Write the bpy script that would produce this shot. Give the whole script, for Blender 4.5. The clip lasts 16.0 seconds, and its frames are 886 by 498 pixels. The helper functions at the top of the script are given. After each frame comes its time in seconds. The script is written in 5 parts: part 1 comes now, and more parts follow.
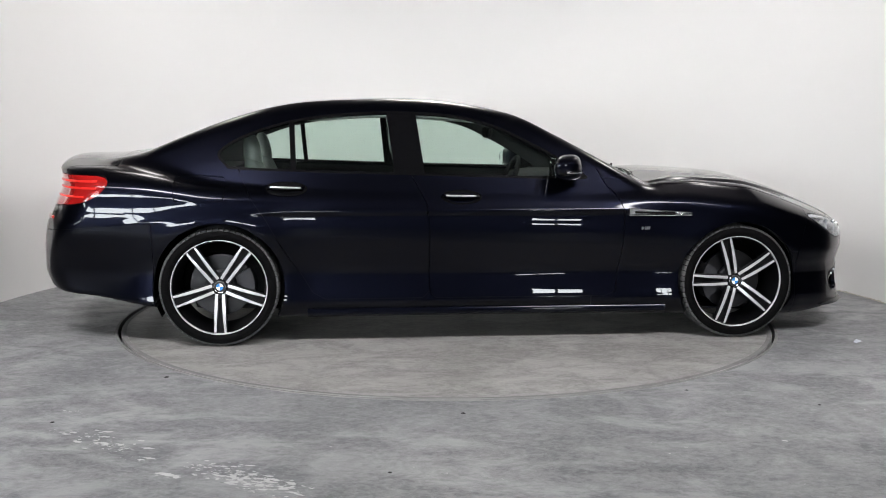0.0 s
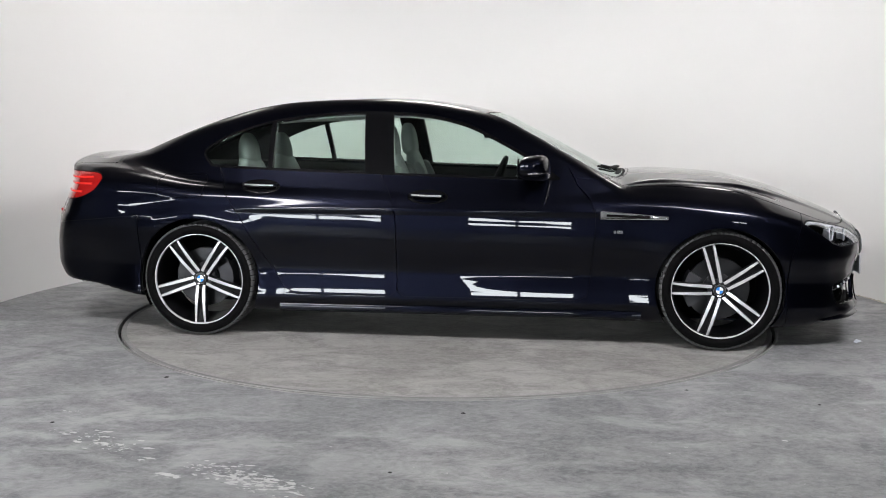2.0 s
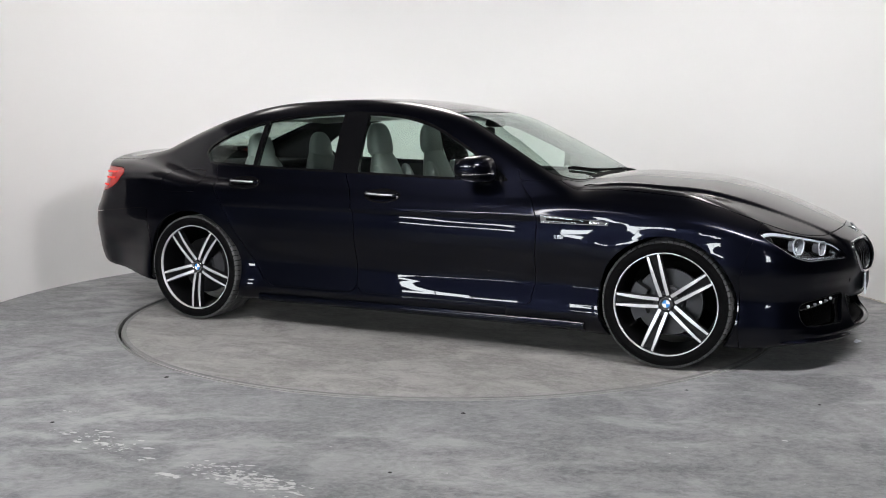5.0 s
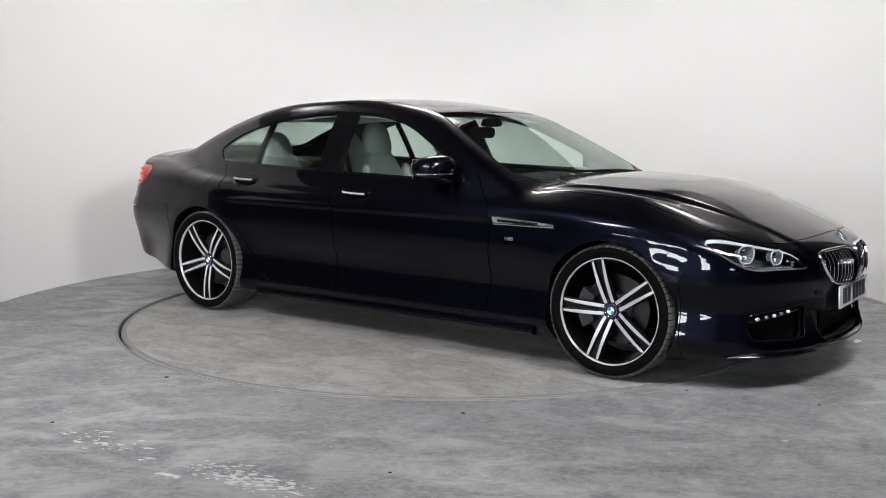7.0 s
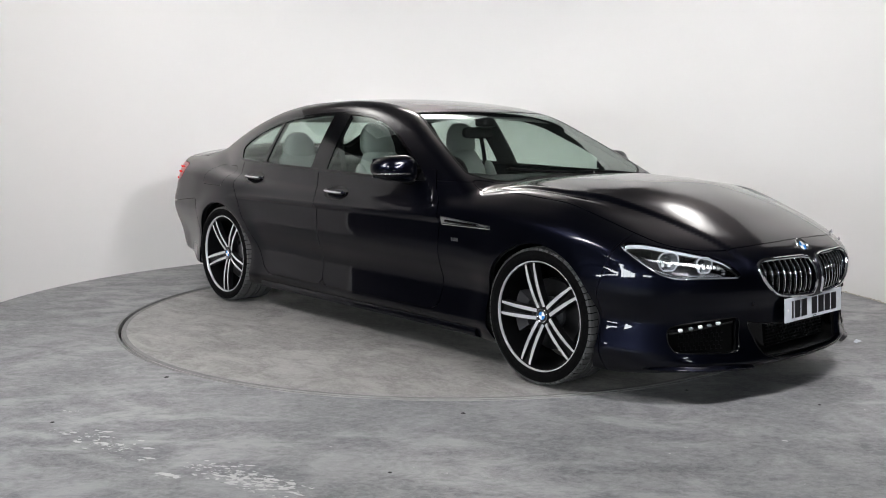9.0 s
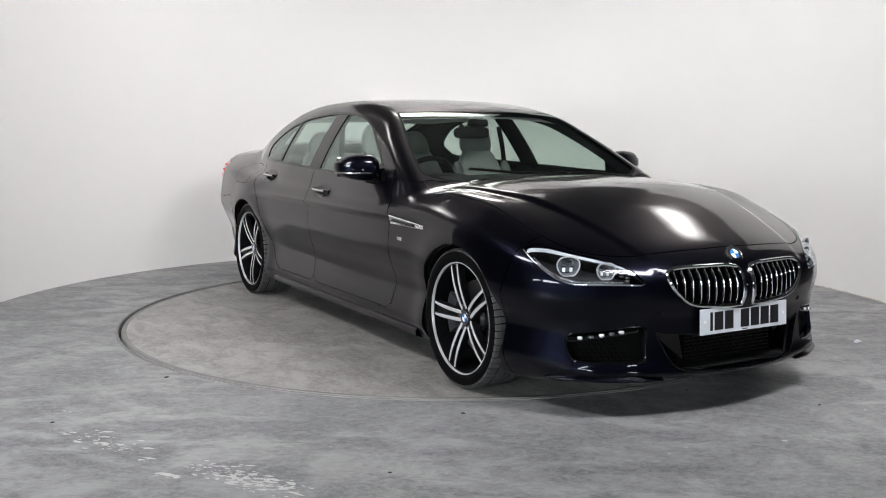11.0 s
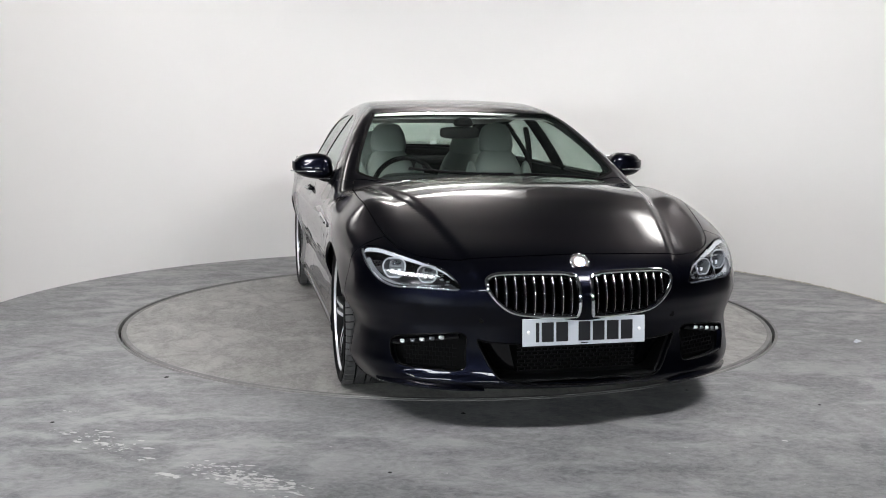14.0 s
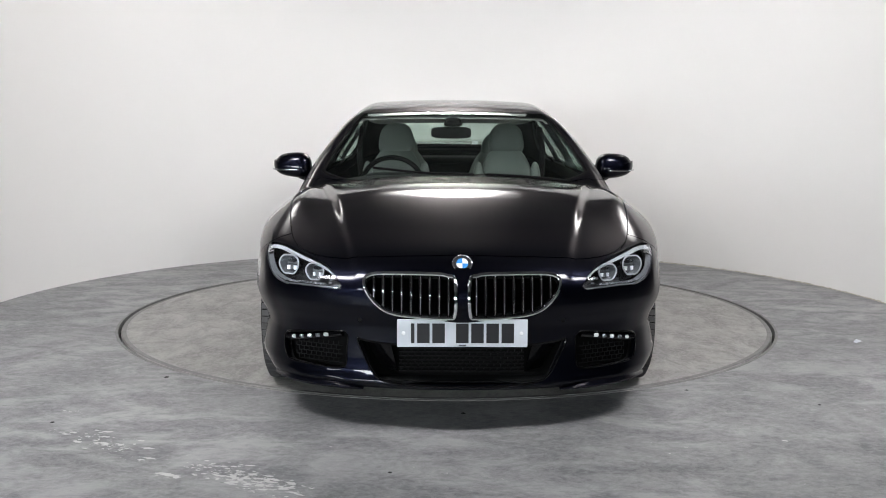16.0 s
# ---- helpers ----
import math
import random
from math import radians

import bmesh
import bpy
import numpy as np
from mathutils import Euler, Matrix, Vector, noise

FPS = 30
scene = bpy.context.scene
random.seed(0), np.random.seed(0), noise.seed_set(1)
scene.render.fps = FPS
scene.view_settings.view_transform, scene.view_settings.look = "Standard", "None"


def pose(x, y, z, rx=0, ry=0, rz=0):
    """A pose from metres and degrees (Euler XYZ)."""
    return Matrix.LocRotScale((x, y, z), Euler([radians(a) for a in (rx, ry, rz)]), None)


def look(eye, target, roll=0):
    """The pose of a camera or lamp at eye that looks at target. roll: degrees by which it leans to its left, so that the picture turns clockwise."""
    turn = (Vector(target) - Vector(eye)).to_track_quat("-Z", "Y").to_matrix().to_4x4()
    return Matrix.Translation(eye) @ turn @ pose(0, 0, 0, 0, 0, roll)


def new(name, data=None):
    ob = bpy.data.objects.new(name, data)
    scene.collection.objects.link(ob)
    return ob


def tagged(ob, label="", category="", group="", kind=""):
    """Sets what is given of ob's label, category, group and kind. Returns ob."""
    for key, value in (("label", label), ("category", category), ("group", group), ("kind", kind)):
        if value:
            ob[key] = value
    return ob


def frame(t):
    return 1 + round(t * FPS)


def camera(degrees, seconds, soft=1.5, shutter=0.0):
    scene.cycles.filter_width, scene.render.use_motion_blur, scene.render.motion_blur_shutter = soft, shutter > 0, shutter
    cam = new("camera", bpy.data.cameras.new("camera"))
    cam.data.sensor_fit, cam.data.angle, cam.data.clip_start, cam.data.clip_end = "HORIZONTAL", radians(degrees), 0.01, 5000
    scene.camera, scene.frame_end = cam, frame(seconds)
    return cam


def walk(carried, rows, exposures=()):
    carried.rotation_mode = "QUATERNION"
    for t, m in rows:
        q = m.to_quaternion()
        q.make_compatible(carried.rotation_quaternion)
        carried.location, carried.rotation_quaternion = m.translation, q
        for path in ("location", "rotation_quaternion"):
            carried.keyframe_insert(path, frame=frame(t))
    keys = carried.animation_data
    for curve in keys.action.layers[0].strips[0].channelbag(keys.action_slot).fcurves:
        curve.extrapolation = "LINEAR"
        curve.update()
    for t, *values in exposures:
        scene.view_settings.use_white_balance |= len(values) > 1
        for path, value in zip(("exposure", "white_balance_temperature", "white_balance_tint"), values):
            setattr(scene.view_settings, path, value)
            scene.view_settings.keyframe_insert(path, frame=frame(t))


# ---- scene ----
# ------------------------------------------------ camera: stands still
cam = camera(48.70, 16.0, soft=1.0)
EYE = (0.0, -6.354, 1.236)
PAN, TILT, ROLL = radians(-0.212), radians(7.272), 0.2185
AIM = (EYE[0] + math.sin(PAN) * math.cos(TILT), EYE[1] + math.cos(PAN) * math.cos(TILT), EYE[2] - math.sin(TILT))
STAND = look(EYE, AIM, ROLL)
walk(cam, [(0.0, STAND), (16.0, STAND)], exposures=[(0.0, 0.24), (16.0, 0.24)])

# ------------------------------------------------ world and light
world = bpy.data.worlds.new("world")
scene.world = world
world.use_nodes = True
world.node_tree.nodes["Background"].inputs["Color"].default_value = (0.9, 0.95, 1.0, 1)
world.node_tree.nodes["Background"].inputs["Strength"].default_value = 0.02


# ------------------------------------------------ materials
def material(name, base, rough=0.5, metal=0.0, coat=0.0, coat_rough=0.03, bump=0.0, scale=40.0, vary=0.0, vscale=6.0,
             spec=0.5, emit=None, power=0.0, trans=0.0, ior=1.45, rvary=0.0):
    m = bpy.data.materials.new(name)
    m.use_nodes = True
    nt = m.node_tree
    b = nt.nodes["Principled BSDF"]
    b.inputs["Base Color"].default_value = (*base, 1)
    b.inputs["Roughness"].default_value = rough
    b.inputs["Metallic"].default_value = metal
    b.inputs["Coat Weight"].default_value = coat
    b.inputs["Coat IOR"].default_value = 1.42
    b.inputs["Coat Roughness"].default_value = coat_rough
    b.inputs["Specular IOR Level"].default_value = spec
    b.inputs["Transmission Weight"].default_value = trans
    b.inputs["IOR"].default_value = ior
    if emit:
        b.inputs["Emission Color"].default_value = (*emit, 1)
        b.inputs["Emission Strength"].default_value = power
    if bump or vary or rvary:
        tc = nt.nodes.new("ShaderNodeTexCoord")
    if vary or rvary:
        n = nt.nodes.new("ShaderNodeTexNoise")
        n.inputs["Scale"].default_value, n.inputs["Detail"].default_value = vscale, 6
        nt.links.new(tc.outputs["Object"], n.inputs["Vector"])
    if vary:
        r = nt.nodes.new("ShaderNodeMapRange")
        r.inputs["To Min"].default_value, r.inputs["To Max"].default_value = 1 - vary, 1 + vary
        nt.links.new(n.outputs["Fac"], r.inputs["Value"])
        mix = nt.nodes.new("ShaderNodeVectorMath")
        mix.operation = "SCALE"
        mix.inputs[0].default_value = base
        nt.links.new(r.outputs["Result"], mix.inputs["Scale"])
        nt.links.new(mix.outputs["Vector"], b.inputs["Base Color"])
    if rvary:
        r2 = nt.nodes.new("ShaderNodeMapRange")
        r2.inputs["To Min"].default_value, r2.inputs["To Max"].default_value = max(rough - rvary, 0), rough + rvary
        nt.links.new(n.outputs["Fac"], r2.inputs["Value"])
        nt.links.new(r2.outputs["Result"], b.inputs["Roughness"])
    if bump:
        n2 = nt.nodes.new("ShaderNodeTexNoise")
        n2.inputs["Scale"].default_value, n2.inputs["Detail"].default_value = scale, 5
        nt.links.new(tc.outputs["Object"], n2.inputs["Vector"])
        bp = nt.nodes.new("ShaderNodeBump")
        bp.inputs["Strength"].default_value, bp.inputs["Distance"].default_value = bump, 0.01
        nt.links.new(n2.outputs["Fac"], bp.inputs["Height"])
        nt.links.new(bp.outputs["Normal"], b.inputs["Normal"])
    return m


def glass_material(name, tint, clear):
    """Solid tinted glass."""
    m = bpy.data.materials.new(name)
    m.use_nodes = True
    nt = m.node_tree
    nt.nodes.remove(nt.nodes["Principled BSDF"])
    gl = nt.nodes.new("ShaderNodeBsdfGlass")
    gl.inputs["Color"].default_value = (*tint, 1)
    gl.inputs["Roughness"].default_value = 0.0
    gl.inputs["IOR"].default_value = clear
    nt.links.new(gl.outputs["BSDF"], nt.nodes["Material Output"].inputs["Surface"])
    return m


PAINT = material("metallic_black_paint", (0.0034, 0.0040, 0.0085), rough=0.34, metal=0.9, coat=1.0, coat_rough=0.012, spec=0.1)
PAINT.node_tree.nodes["Principled BSDF"].inputs["Coat IOR"].default_value = 1.29
PAINT.node_tree.nodes["Principled BSDF"].inputs["Specular Tint"].default_value = (0.88, 0.84, 0.83, 1)
GLOSS_BLACK = material("gloss_black_trim", (0.003, 0.003, 0.0035), rough=0.12, coat=0.1, spec=0.28)
MATT_BLACK = material("black_plastic", (0.004, 0.004, 0.0042), rough=0.6, spec=0.06, bump=0.15, scale=300, vary=0.2)
CHROME = material("chrome", (0.82, 0.83, 0.85), rough=0.06, metal=1.0)
SATIN = material("satin_metal", (0.62, 0.63, 0.65), rough=0.22, metal=1.0)
# tread grey holds dust and extra lightness that makes the blocks look lit
TREAD = material("dusty_lit_tread_rubber", (0.075, 0.075, 0.076), rough=0.8, spec=0.2, bump=0.2, scale=160, vary=0.3, vscale=14)
RUBBER = material("tyre_rubber", (0.0035, 0.0035, 0.0037), rough=0.6, spec=0.04, bump=0.2, scale=160, vary=0.25, vscale=20)
RIM_DARK = material("dark_grey_rim_paint", (0.004, 0.004, 0.0045), rough=0.4, coat=0.15, spec=0.15)
RIM_CUT = material("machined_rim_face", (0.74, 0.74, 0.75), rough=0.26, metal=0.5)
DISC = material("brake_steel", (0.06, 0.06, 0.063), rough=0.33, metal=1.0, vary=0.15, vscale=30)
CALIPER = material("caliper_iron", (0.05, 0.05, 0.055), rough=0.5, metal=0.6)
GLASS = glass_material("side_glass", (0.885, 0.940, 0.912), 1.36)
SCREEN = glass_material("windscreen_glass", (0.885, 0.938, 0.910), 1.40)
LENS = glass_material("lamp_lens", (0.97, 0.98, 0.985), 1.50)
LAMP_DARK = material("lamp_housing_black", (0.06, 0.06, 0.065), rough=0.25, metal=0.5, coat=0.5)
GRILLE = material("grille_mesh_black", (0.004, 0.004, 0.0045), rough=0.5, spec=0.2)
LAMP_WHITE = material("lamp_light_guide", (0.28, 0.29, 0.31), rough=0.22, coat=0.5)
BOWL = material("lamp_bowl_grey", (0.22, 0.23, 0.25), rough=0.2, metal=0.6)
PROJECTOR = material("projector_glass", (0.16, 0.17, 0.19), rough=0.05, metal=0.8, coat=1.0)
LED = material("led_lens", (0.85, 0.87, 0.9), rough=0.15, metal=0.2, coat=1.0)
# both reds carry a weak emission to look brighter
RED = material("glowing_red_lens", (0.20, 0.005, 0.005), rough=0.18, coat=1.0, emit=(1.0, 0.03, 0.02), power=0.10)
RED_BRIGHT = material("red_lit_guide", (0.4, 0.01, 0.01), rough=0.2, emit=(1.0, 0.05, 0.03), power=0.30)
LEATHER = material("pale_grey_leather", (0.100, 0.112, 0.105), rough=0.5, bump=0.25, scale=220, vary=0.08, vscale=5)
CARPET = material("dark_cabin_trim", (0.014, 0.0145, 0.015), rough=0.8, spec=0.1, bump=0.3, scale=300, vary=0.2)
HEADLINER = material("pale_headlining_cloth", (0.42, 0.42, 0.40), rough=0.9, bump=0.2, scale=400)
PLATE = material("plate_white", (0.60, 0.63, 0.68), rough=0.35, coat=0.2)
INK = material("plate_black", (0.01, 0.01, 0.012), rough=0.4)
BLUE = material("enamel_blue", (0.05, 0.25, 0.62), rough=0.2, coat=0.8)
ENAMEL = material("enamel_white", (0.85, 0.86, 0.88), rough=0.2, coat=0.8)
MIRROR_GLASS = material("mirror_glass", (0.85, 0.87, 0.88), rough=0.02, metal=1.0)


def concrete(name, base, dark, seed, carried=False):
    """Power-floated concrete: cloudy blotches, dragged streaks, fine grain, pale scuffs."""
    m = bpy.data.materials.new(name)
    m.use_nodes = True
    nt = m.node_tree
    b = nt.nodes["Principled BSDF"]
    if carried:
        place = nt.nodes.new("ShaderNodeTexCoord").outputs["Object"]
    else:
        place = nt.nodes.new("ShaderNodeNewGeometry").outputs["Position"]

    def noise_at(scale, detail, rough, stretch, off):
        mp = nt.nodes.new("ShaderNodeMapping")
        mp.inputs["Location"].default_value = (off + seed, off * 2, 0)
        mp.inputs["Scale"].default_value = stretch
        nt.links.new(place, mp.inputs["Vector"])
        n = nt.nodes.new("ShaderNodeTexNoise")
        n.inputs["Scale"].default_value, n.inputs["Detail"].default_value = scale, detail
        n.inputs["Roughness"].default_value, n.inputs["Distortion"].default_value = rough, 0.6
        nt.links.new(mp.outputs["Vector"], n.inputs["Vector"])
        return n.outputs["Fac"]

    def remap(v, a, c, lo, hi):
        r = nt.nodes.new("ShaderNodeMapRange")
        for key, val in (("From Min", a), ("From Max", c), ("To Min", lo), ("To Max", hi)):
            r.inputs[key].default_value = val
        nt.links.new(v, r.inputs["Value"])
        return r.outputs["Result"]

    def mixed(f, a, c):
        mx = nt.nodes.new("ShaderNodeMix")
        mx.data_type = "RGBA"
        nt.links.new(f, mx.inputs[0])
        for sock, v in ((mx.inputs[6], a), (mx.inputs[7], c)):
            if isinstance(v, tuple):
                sock.default_value = (*v, 1)
            else:
                nt.links.new(v, sock)
        return mx.outputs[2]

    cloud = remap(noise_at(0.9, 7, 0.62, (1, 1, 1), 3), 0.38, 0.62, 0, 1)
    mottle = remap(noise_at(3.0, 12, 0.72, (1, 1.3, 1), 17), 0.43, 0.59, 0, 0.9)
    streak = remap(noise_at(2.0, 12, 0.74, (1, 2.0, 1), 9), 0.51, 0.66, 0, 0.85)
    drag = remap(noise_at(6.0, 9, 0.75, (0.4, 2.4, 1), 23), 0.57, 0.68, 0, 0.4)
    fine = remap(noise_at(28, 8, 0.75, (1, 1.3, 1), 5), 0.42, 0.64, 0, 0.42)
    scar = remap(noise_at(9, 12, 0.82, (1, 2.2, 1), 31), 0.59, 0.66, 0, 0.65)
    col = mixed(cloud, tuple(0.5 * (a + c) for a, c in zip(base, dark)), base)
    col = mixed(mottle, dark, col)
    col = mixed(streak, col, tuple(0.72 * c for c in dark))
    col = mixed(drag, col, tuple(1.10 * c for c in base))
    col = mixed(fine, col, tuple(1.12 * c for c in base))
    col = mixed(scar, col, tuple(0.48 * c for c in dark))
    nt.links.new(col, b.inputs["Base Color"])
    nt.links.new(remap(noise_at(3.5, 6, 0.6, (1, 1.5, 1), 14), 0.3, 0.7, 0.40, 0.62), b.inputs["Roughness"])
    bp = nt.nodes.new("ShaderNodeBump")
    bp.inputs["Strength"].default_value, bp.inputs["Distance"].default_value = 0.15, 0.004
    nt.links.new(noise_at(40, 6, 0.7, (1, 1, 1), 1), bp.inputs["Height"])
    nt.links.new(bp.outputs["Normal"], b.inputs["Normal"])
    return m


FLOOR = concrete("concrete_floor", (0.350, 0.350, 0.352), (0.138, 0.142, 0.148), 0.0)
TABLE = concrete("turntable_deck", (0.40, 0.392, 0.376), (0.20, 0.195, 0.185), 7.0, True)
WALL = material("white_wall_paint", (0.80, 0.79, 0.775), rough=0.75, bump=0.04, scale=18, vary=0.02, vscale=1.2)
CEIL = material("ceiling_dark", (0.05, 0.05, 0.052), rough=0.85, vary=0.2, vscale=2)
DARK_WALL = material("dark_grey_wall", (0.022, 0.024, 0.032), rough=0.7, vary=0.15, vscale=2)
PLASTER = material("pale_sealant", (0.46, 0.43, 0.36), rough=0.9, vary=0.3, vscale=30)
STEEL_EDGE = material("worn_steel_edge", (0.24, 0.24, 0.235), rough=0.75, metal=0.1, spec=0.2, vary=0.3, vscale=14)
SEAM_BLACK = material("seam_shadow_rubber", (0.012, 0.012, 0.012), rough=0.8)
SCUFF = material("dried_white_paint", (0.56, 0.56, 0.555), rough=0.85, vary=0.15, vscale=40)


# ------------------------------------------------ mesh helpers
def part(name, bm, mat, parent=None, label=""):
    me = bpy.data.meshes.new(name)
    if isinstance(bm, bmesh.types.BMesh):
        bm.normal_update()
        bm.to_mesh(me)
        bm.free()
    else:
        me.from_pydata(bm[0], [], bm[1])
        me.update()
    me.materials.append(mat)
    ob = new(name, me)
    if parent is not None:
        ob.parent = parent
    if label:
        ob["label"] = label
    return ob


def smooth(ob, angle=40):
    me = ob.data
    me.shade_smooth()
    me.set_sharp_from_angle(angle=radians(angle))
    return ob


def box_bm(sx, sy, sz, bevel=0.0, centre=(0, 0, 0), segs=2):
    bm = bmesh.new()
    bmesh.ops.create_cube(bm, size=1)
    bmesh.ops.scale(bm, vec=(sx, sy, sz), verts=bm.verts)
    if bevel:
        bmesh.ops.bevel(bm, geom=bm.edges[:], offset=bevel, segments=segs, profile=0.6, affect="EDGES")
    bmesh.ops.translate(bm, vec=centre, verts=bm.verts)
    return bm


def lathe(profile, steps, axis="z", closed=False):
    """Turn (radius, height) pairs about an axis: verts and faces."""
    vs, fs, n = [], [], len(profile)
    for i in range(steps):
        a = 2 * math.pi * i / steps
        for r, h in profile:
            p = (r * math.cos(a), r * math.sin(a), h)
            vs.append(p if axis == "z" else (p[0], p[2], p[1]))
    for i in range(steps):
        j = (i + 1) % steps
        for k in range(n if closed else n - 1):
            q = (k + 1) % n
            f = (i * n + k, j * n + k, j * n + q, i * n + q)
            fs.append(f if axis == "z" else f[::-1])
    return vs, fs


def tube(points, radius, closed=False, sides=8, flat=1.0):
    """A round bar along points."""
    pts = [Vector(p) for p in points]
    vs, fs, n = [], [], len(pts)
    for i, p in enumerate(pts):
        a = pts[(i - 1) % n] if (closed or i > 0) else pts[i]
        b = pts[(i + 1) % n] if (closed or i < n - 1) else pts[i]
        d = (b - a).normalized()
        up = Vector((1, 0, 0)) if abs(d.x) < 0.8 else Vector((0, 0, 1))
        s = d.cross(up).normalized()
        u = s.cross(d)
        for k in range(sides):
            w = 2 * math.pi * k / sides
            vs.append(tuple(p + radius * (math.cos(w) * s + flat * math.sin(w) * u)))
    for i in range(n if closed else n - 1):
        j = (i + 1) % n
        for k in range(sides):
            q = (k + 1) % sides
            fs.append((i * sides + k, i * sides + q, j * sides + q, j * sides + k))
    if not closed:
        fs += [tuple(range(sides))[::-1], tuple(range((n - 1) * sides, n * sides))]
    return vs, fs


# ------------------------------------------------ the booth
ROOM_R, WALL_H, ROOM_H, TABLE_R = 3.10, 2.65, 3.45, 2.046
WALL_FROM, WALL_TO = radians(-3), radians(183)  # the wall closes the half away from the camera


def ring_wall(name, r0, r1, z0, z1, a0, a1, steps, mat):
    vs, fs = [], []
    for i in range(steps + 1):
        a = a0 + (a1 - a0) * i / steps
        for r, z in ((r0, z0), (r0, z1), (r1, z1), (r1, z0)):
            vs.append((r * math.cos(a), r * math.sin(a), z))
    for i in range(steps):
        b, c = 4 * i, 4 * i + 4
        for k in range(4):
            q = (k + 1) % 4
            fs.append((b + k, b + q, c + q, c + k))
    fs += [(3, 2, 1, 0), tuple(4 * steps + k for k in range(4))]
    return part(name, (vs, fs), mat)


def build_booth():
    a0, a1 = WALL_FROM, WALL_TO
    w = smooth(ring_wall("wall_curved", ROOM_R, ROOM_R + 0.12, -0.02, WALL_H, a0, a1, 120, WALL), 30)
    tagged(w, "smooth white painted curved booth wall", "wall", kind="structure")
    # floor with a round well for the turntable
    vs, fs, n = [], [], 160
    for i in range(n):
        a = 2 * math.pi * i / n
        c, s = math.cos(a), math.sin(a)
        k = 9.0 / max(abs(c), abs(s))
        for r in (TABLE_R + 0.026, 3.2, k):
            vs.append((r * c, r * s, 0.0))
    for i in range(n):
        j = (i + 1) % n
        for k in range(2):
            fs.append((3 * i + k, 3 * i + k + 1, 3 * j + k + 1, 3 * j + k))
    tagged(part("floor", (vs, fs), FLOOR), "grey power-floated concrete floor with stains and scuffs", "floor", kind="structure")
    tagged(part("ceiling", box_bm(18, 18, 0.1, centre=(0, 0, ROOM_H + 0.05)), CEIL), "plain dark ceiling of the hall", "ceiling", kind="structure")
    for nm, sx, sy, x, y in (("wall_north", 18, 0.2, 0, 9.1), ("wall_south", 18, 0.2, 0, -7.6), ("wall_east", 0.2, 18.4, 9.1, 0), ("wall_west", 0.2, 18.4, -9.1, 0)):
        tagged(part(nm, box_bm(sx, sy, ROOM_H, centre=(x, y, ROOM_H / 2)), DARK_WALL), "dark grey wall of the dim hall around the booth", "wall", kind="structure")
    # narrow sealant bead where wall and floor meet
    vs, fs = [], []
    rnd = random.Random(4)
    m = 240
    for i in range(m + 1):
        a = radians(-2) + radians(80) * i / m
        t = 0.005 + 0.008 * rnd.random() ** 2
        for r, z in ((ROOM_R + 0.002, 0.001), (ROOM_R - 0.012, 0.004), (ROOM_R - 0.006, t), (ROOM_R + 0.002, t)):
            vs.append((r * math.cos(a), r * math.sin(a), z))
    for i in range(m):
        for k in range(3):
            fs.append((4 * i + k, 4 * i + k + 1, 4 * i + k + 5, 4 * i + k + 4))
    tagged(part("trim", (vs, fs), PLASTER), "rough pale sealant bead along the wall foot", "trim", kind="structure")


def build_turntable():
    base = new("turntable")
    vs, fs = lathe([(0.0, -0.002), (0.6, -0.002), (1.2, -0.002), (TABLE_R - 0.011, -0.002), (TABLE_R - 0.007, -0.006), (TABLE_R - 0.007, -0.044)], 160)
    smooth(part("deck", (vs, fs), TABLE, base), 30)
    vs, fs = lathe([(TABLE_R - 0.036, -0.001), (TABLE_R - 0.034, 0.0), (TABLE_R - 0.012, 0.0), (TABLE_R - 0.009, -0.003)], 160)
    smooth(part("edge_band", (vs, fs), STEEL_EDGE, base, "worn steel band along the deck's edge"), 30)
    vs, fs = lathe([(TABLE_R + 0.010, -0.05), (TABLE_R + 0.010, 0.001), (TABLE_R + 0.012, 0.003), (TABLE_R + 0.024, 0.003), (TABLE_R + 0.027, 0.0), (TABLE_R + 0.027, -0.03)], 160)
    ring = smooth(part("edging_ring", (vs, fs), STEEL_EDGE), 30)
    tagged(ring, "worn grey steel edging ring round the turntable", "ring", kind="structure")
    vs, fs = lathe([(TABLE_R - 0.008, -0.045), (TABLE_R + 0.011, -0.045)], 160)
    part("gap", (vs, fs), SEAM_BLACK, ring, "dark gap round the deck")
    tagged(base, "round concrete-grey turntable set flush in the floor", "turntable")
    return base


build_booth()
turntable = build_turntable()


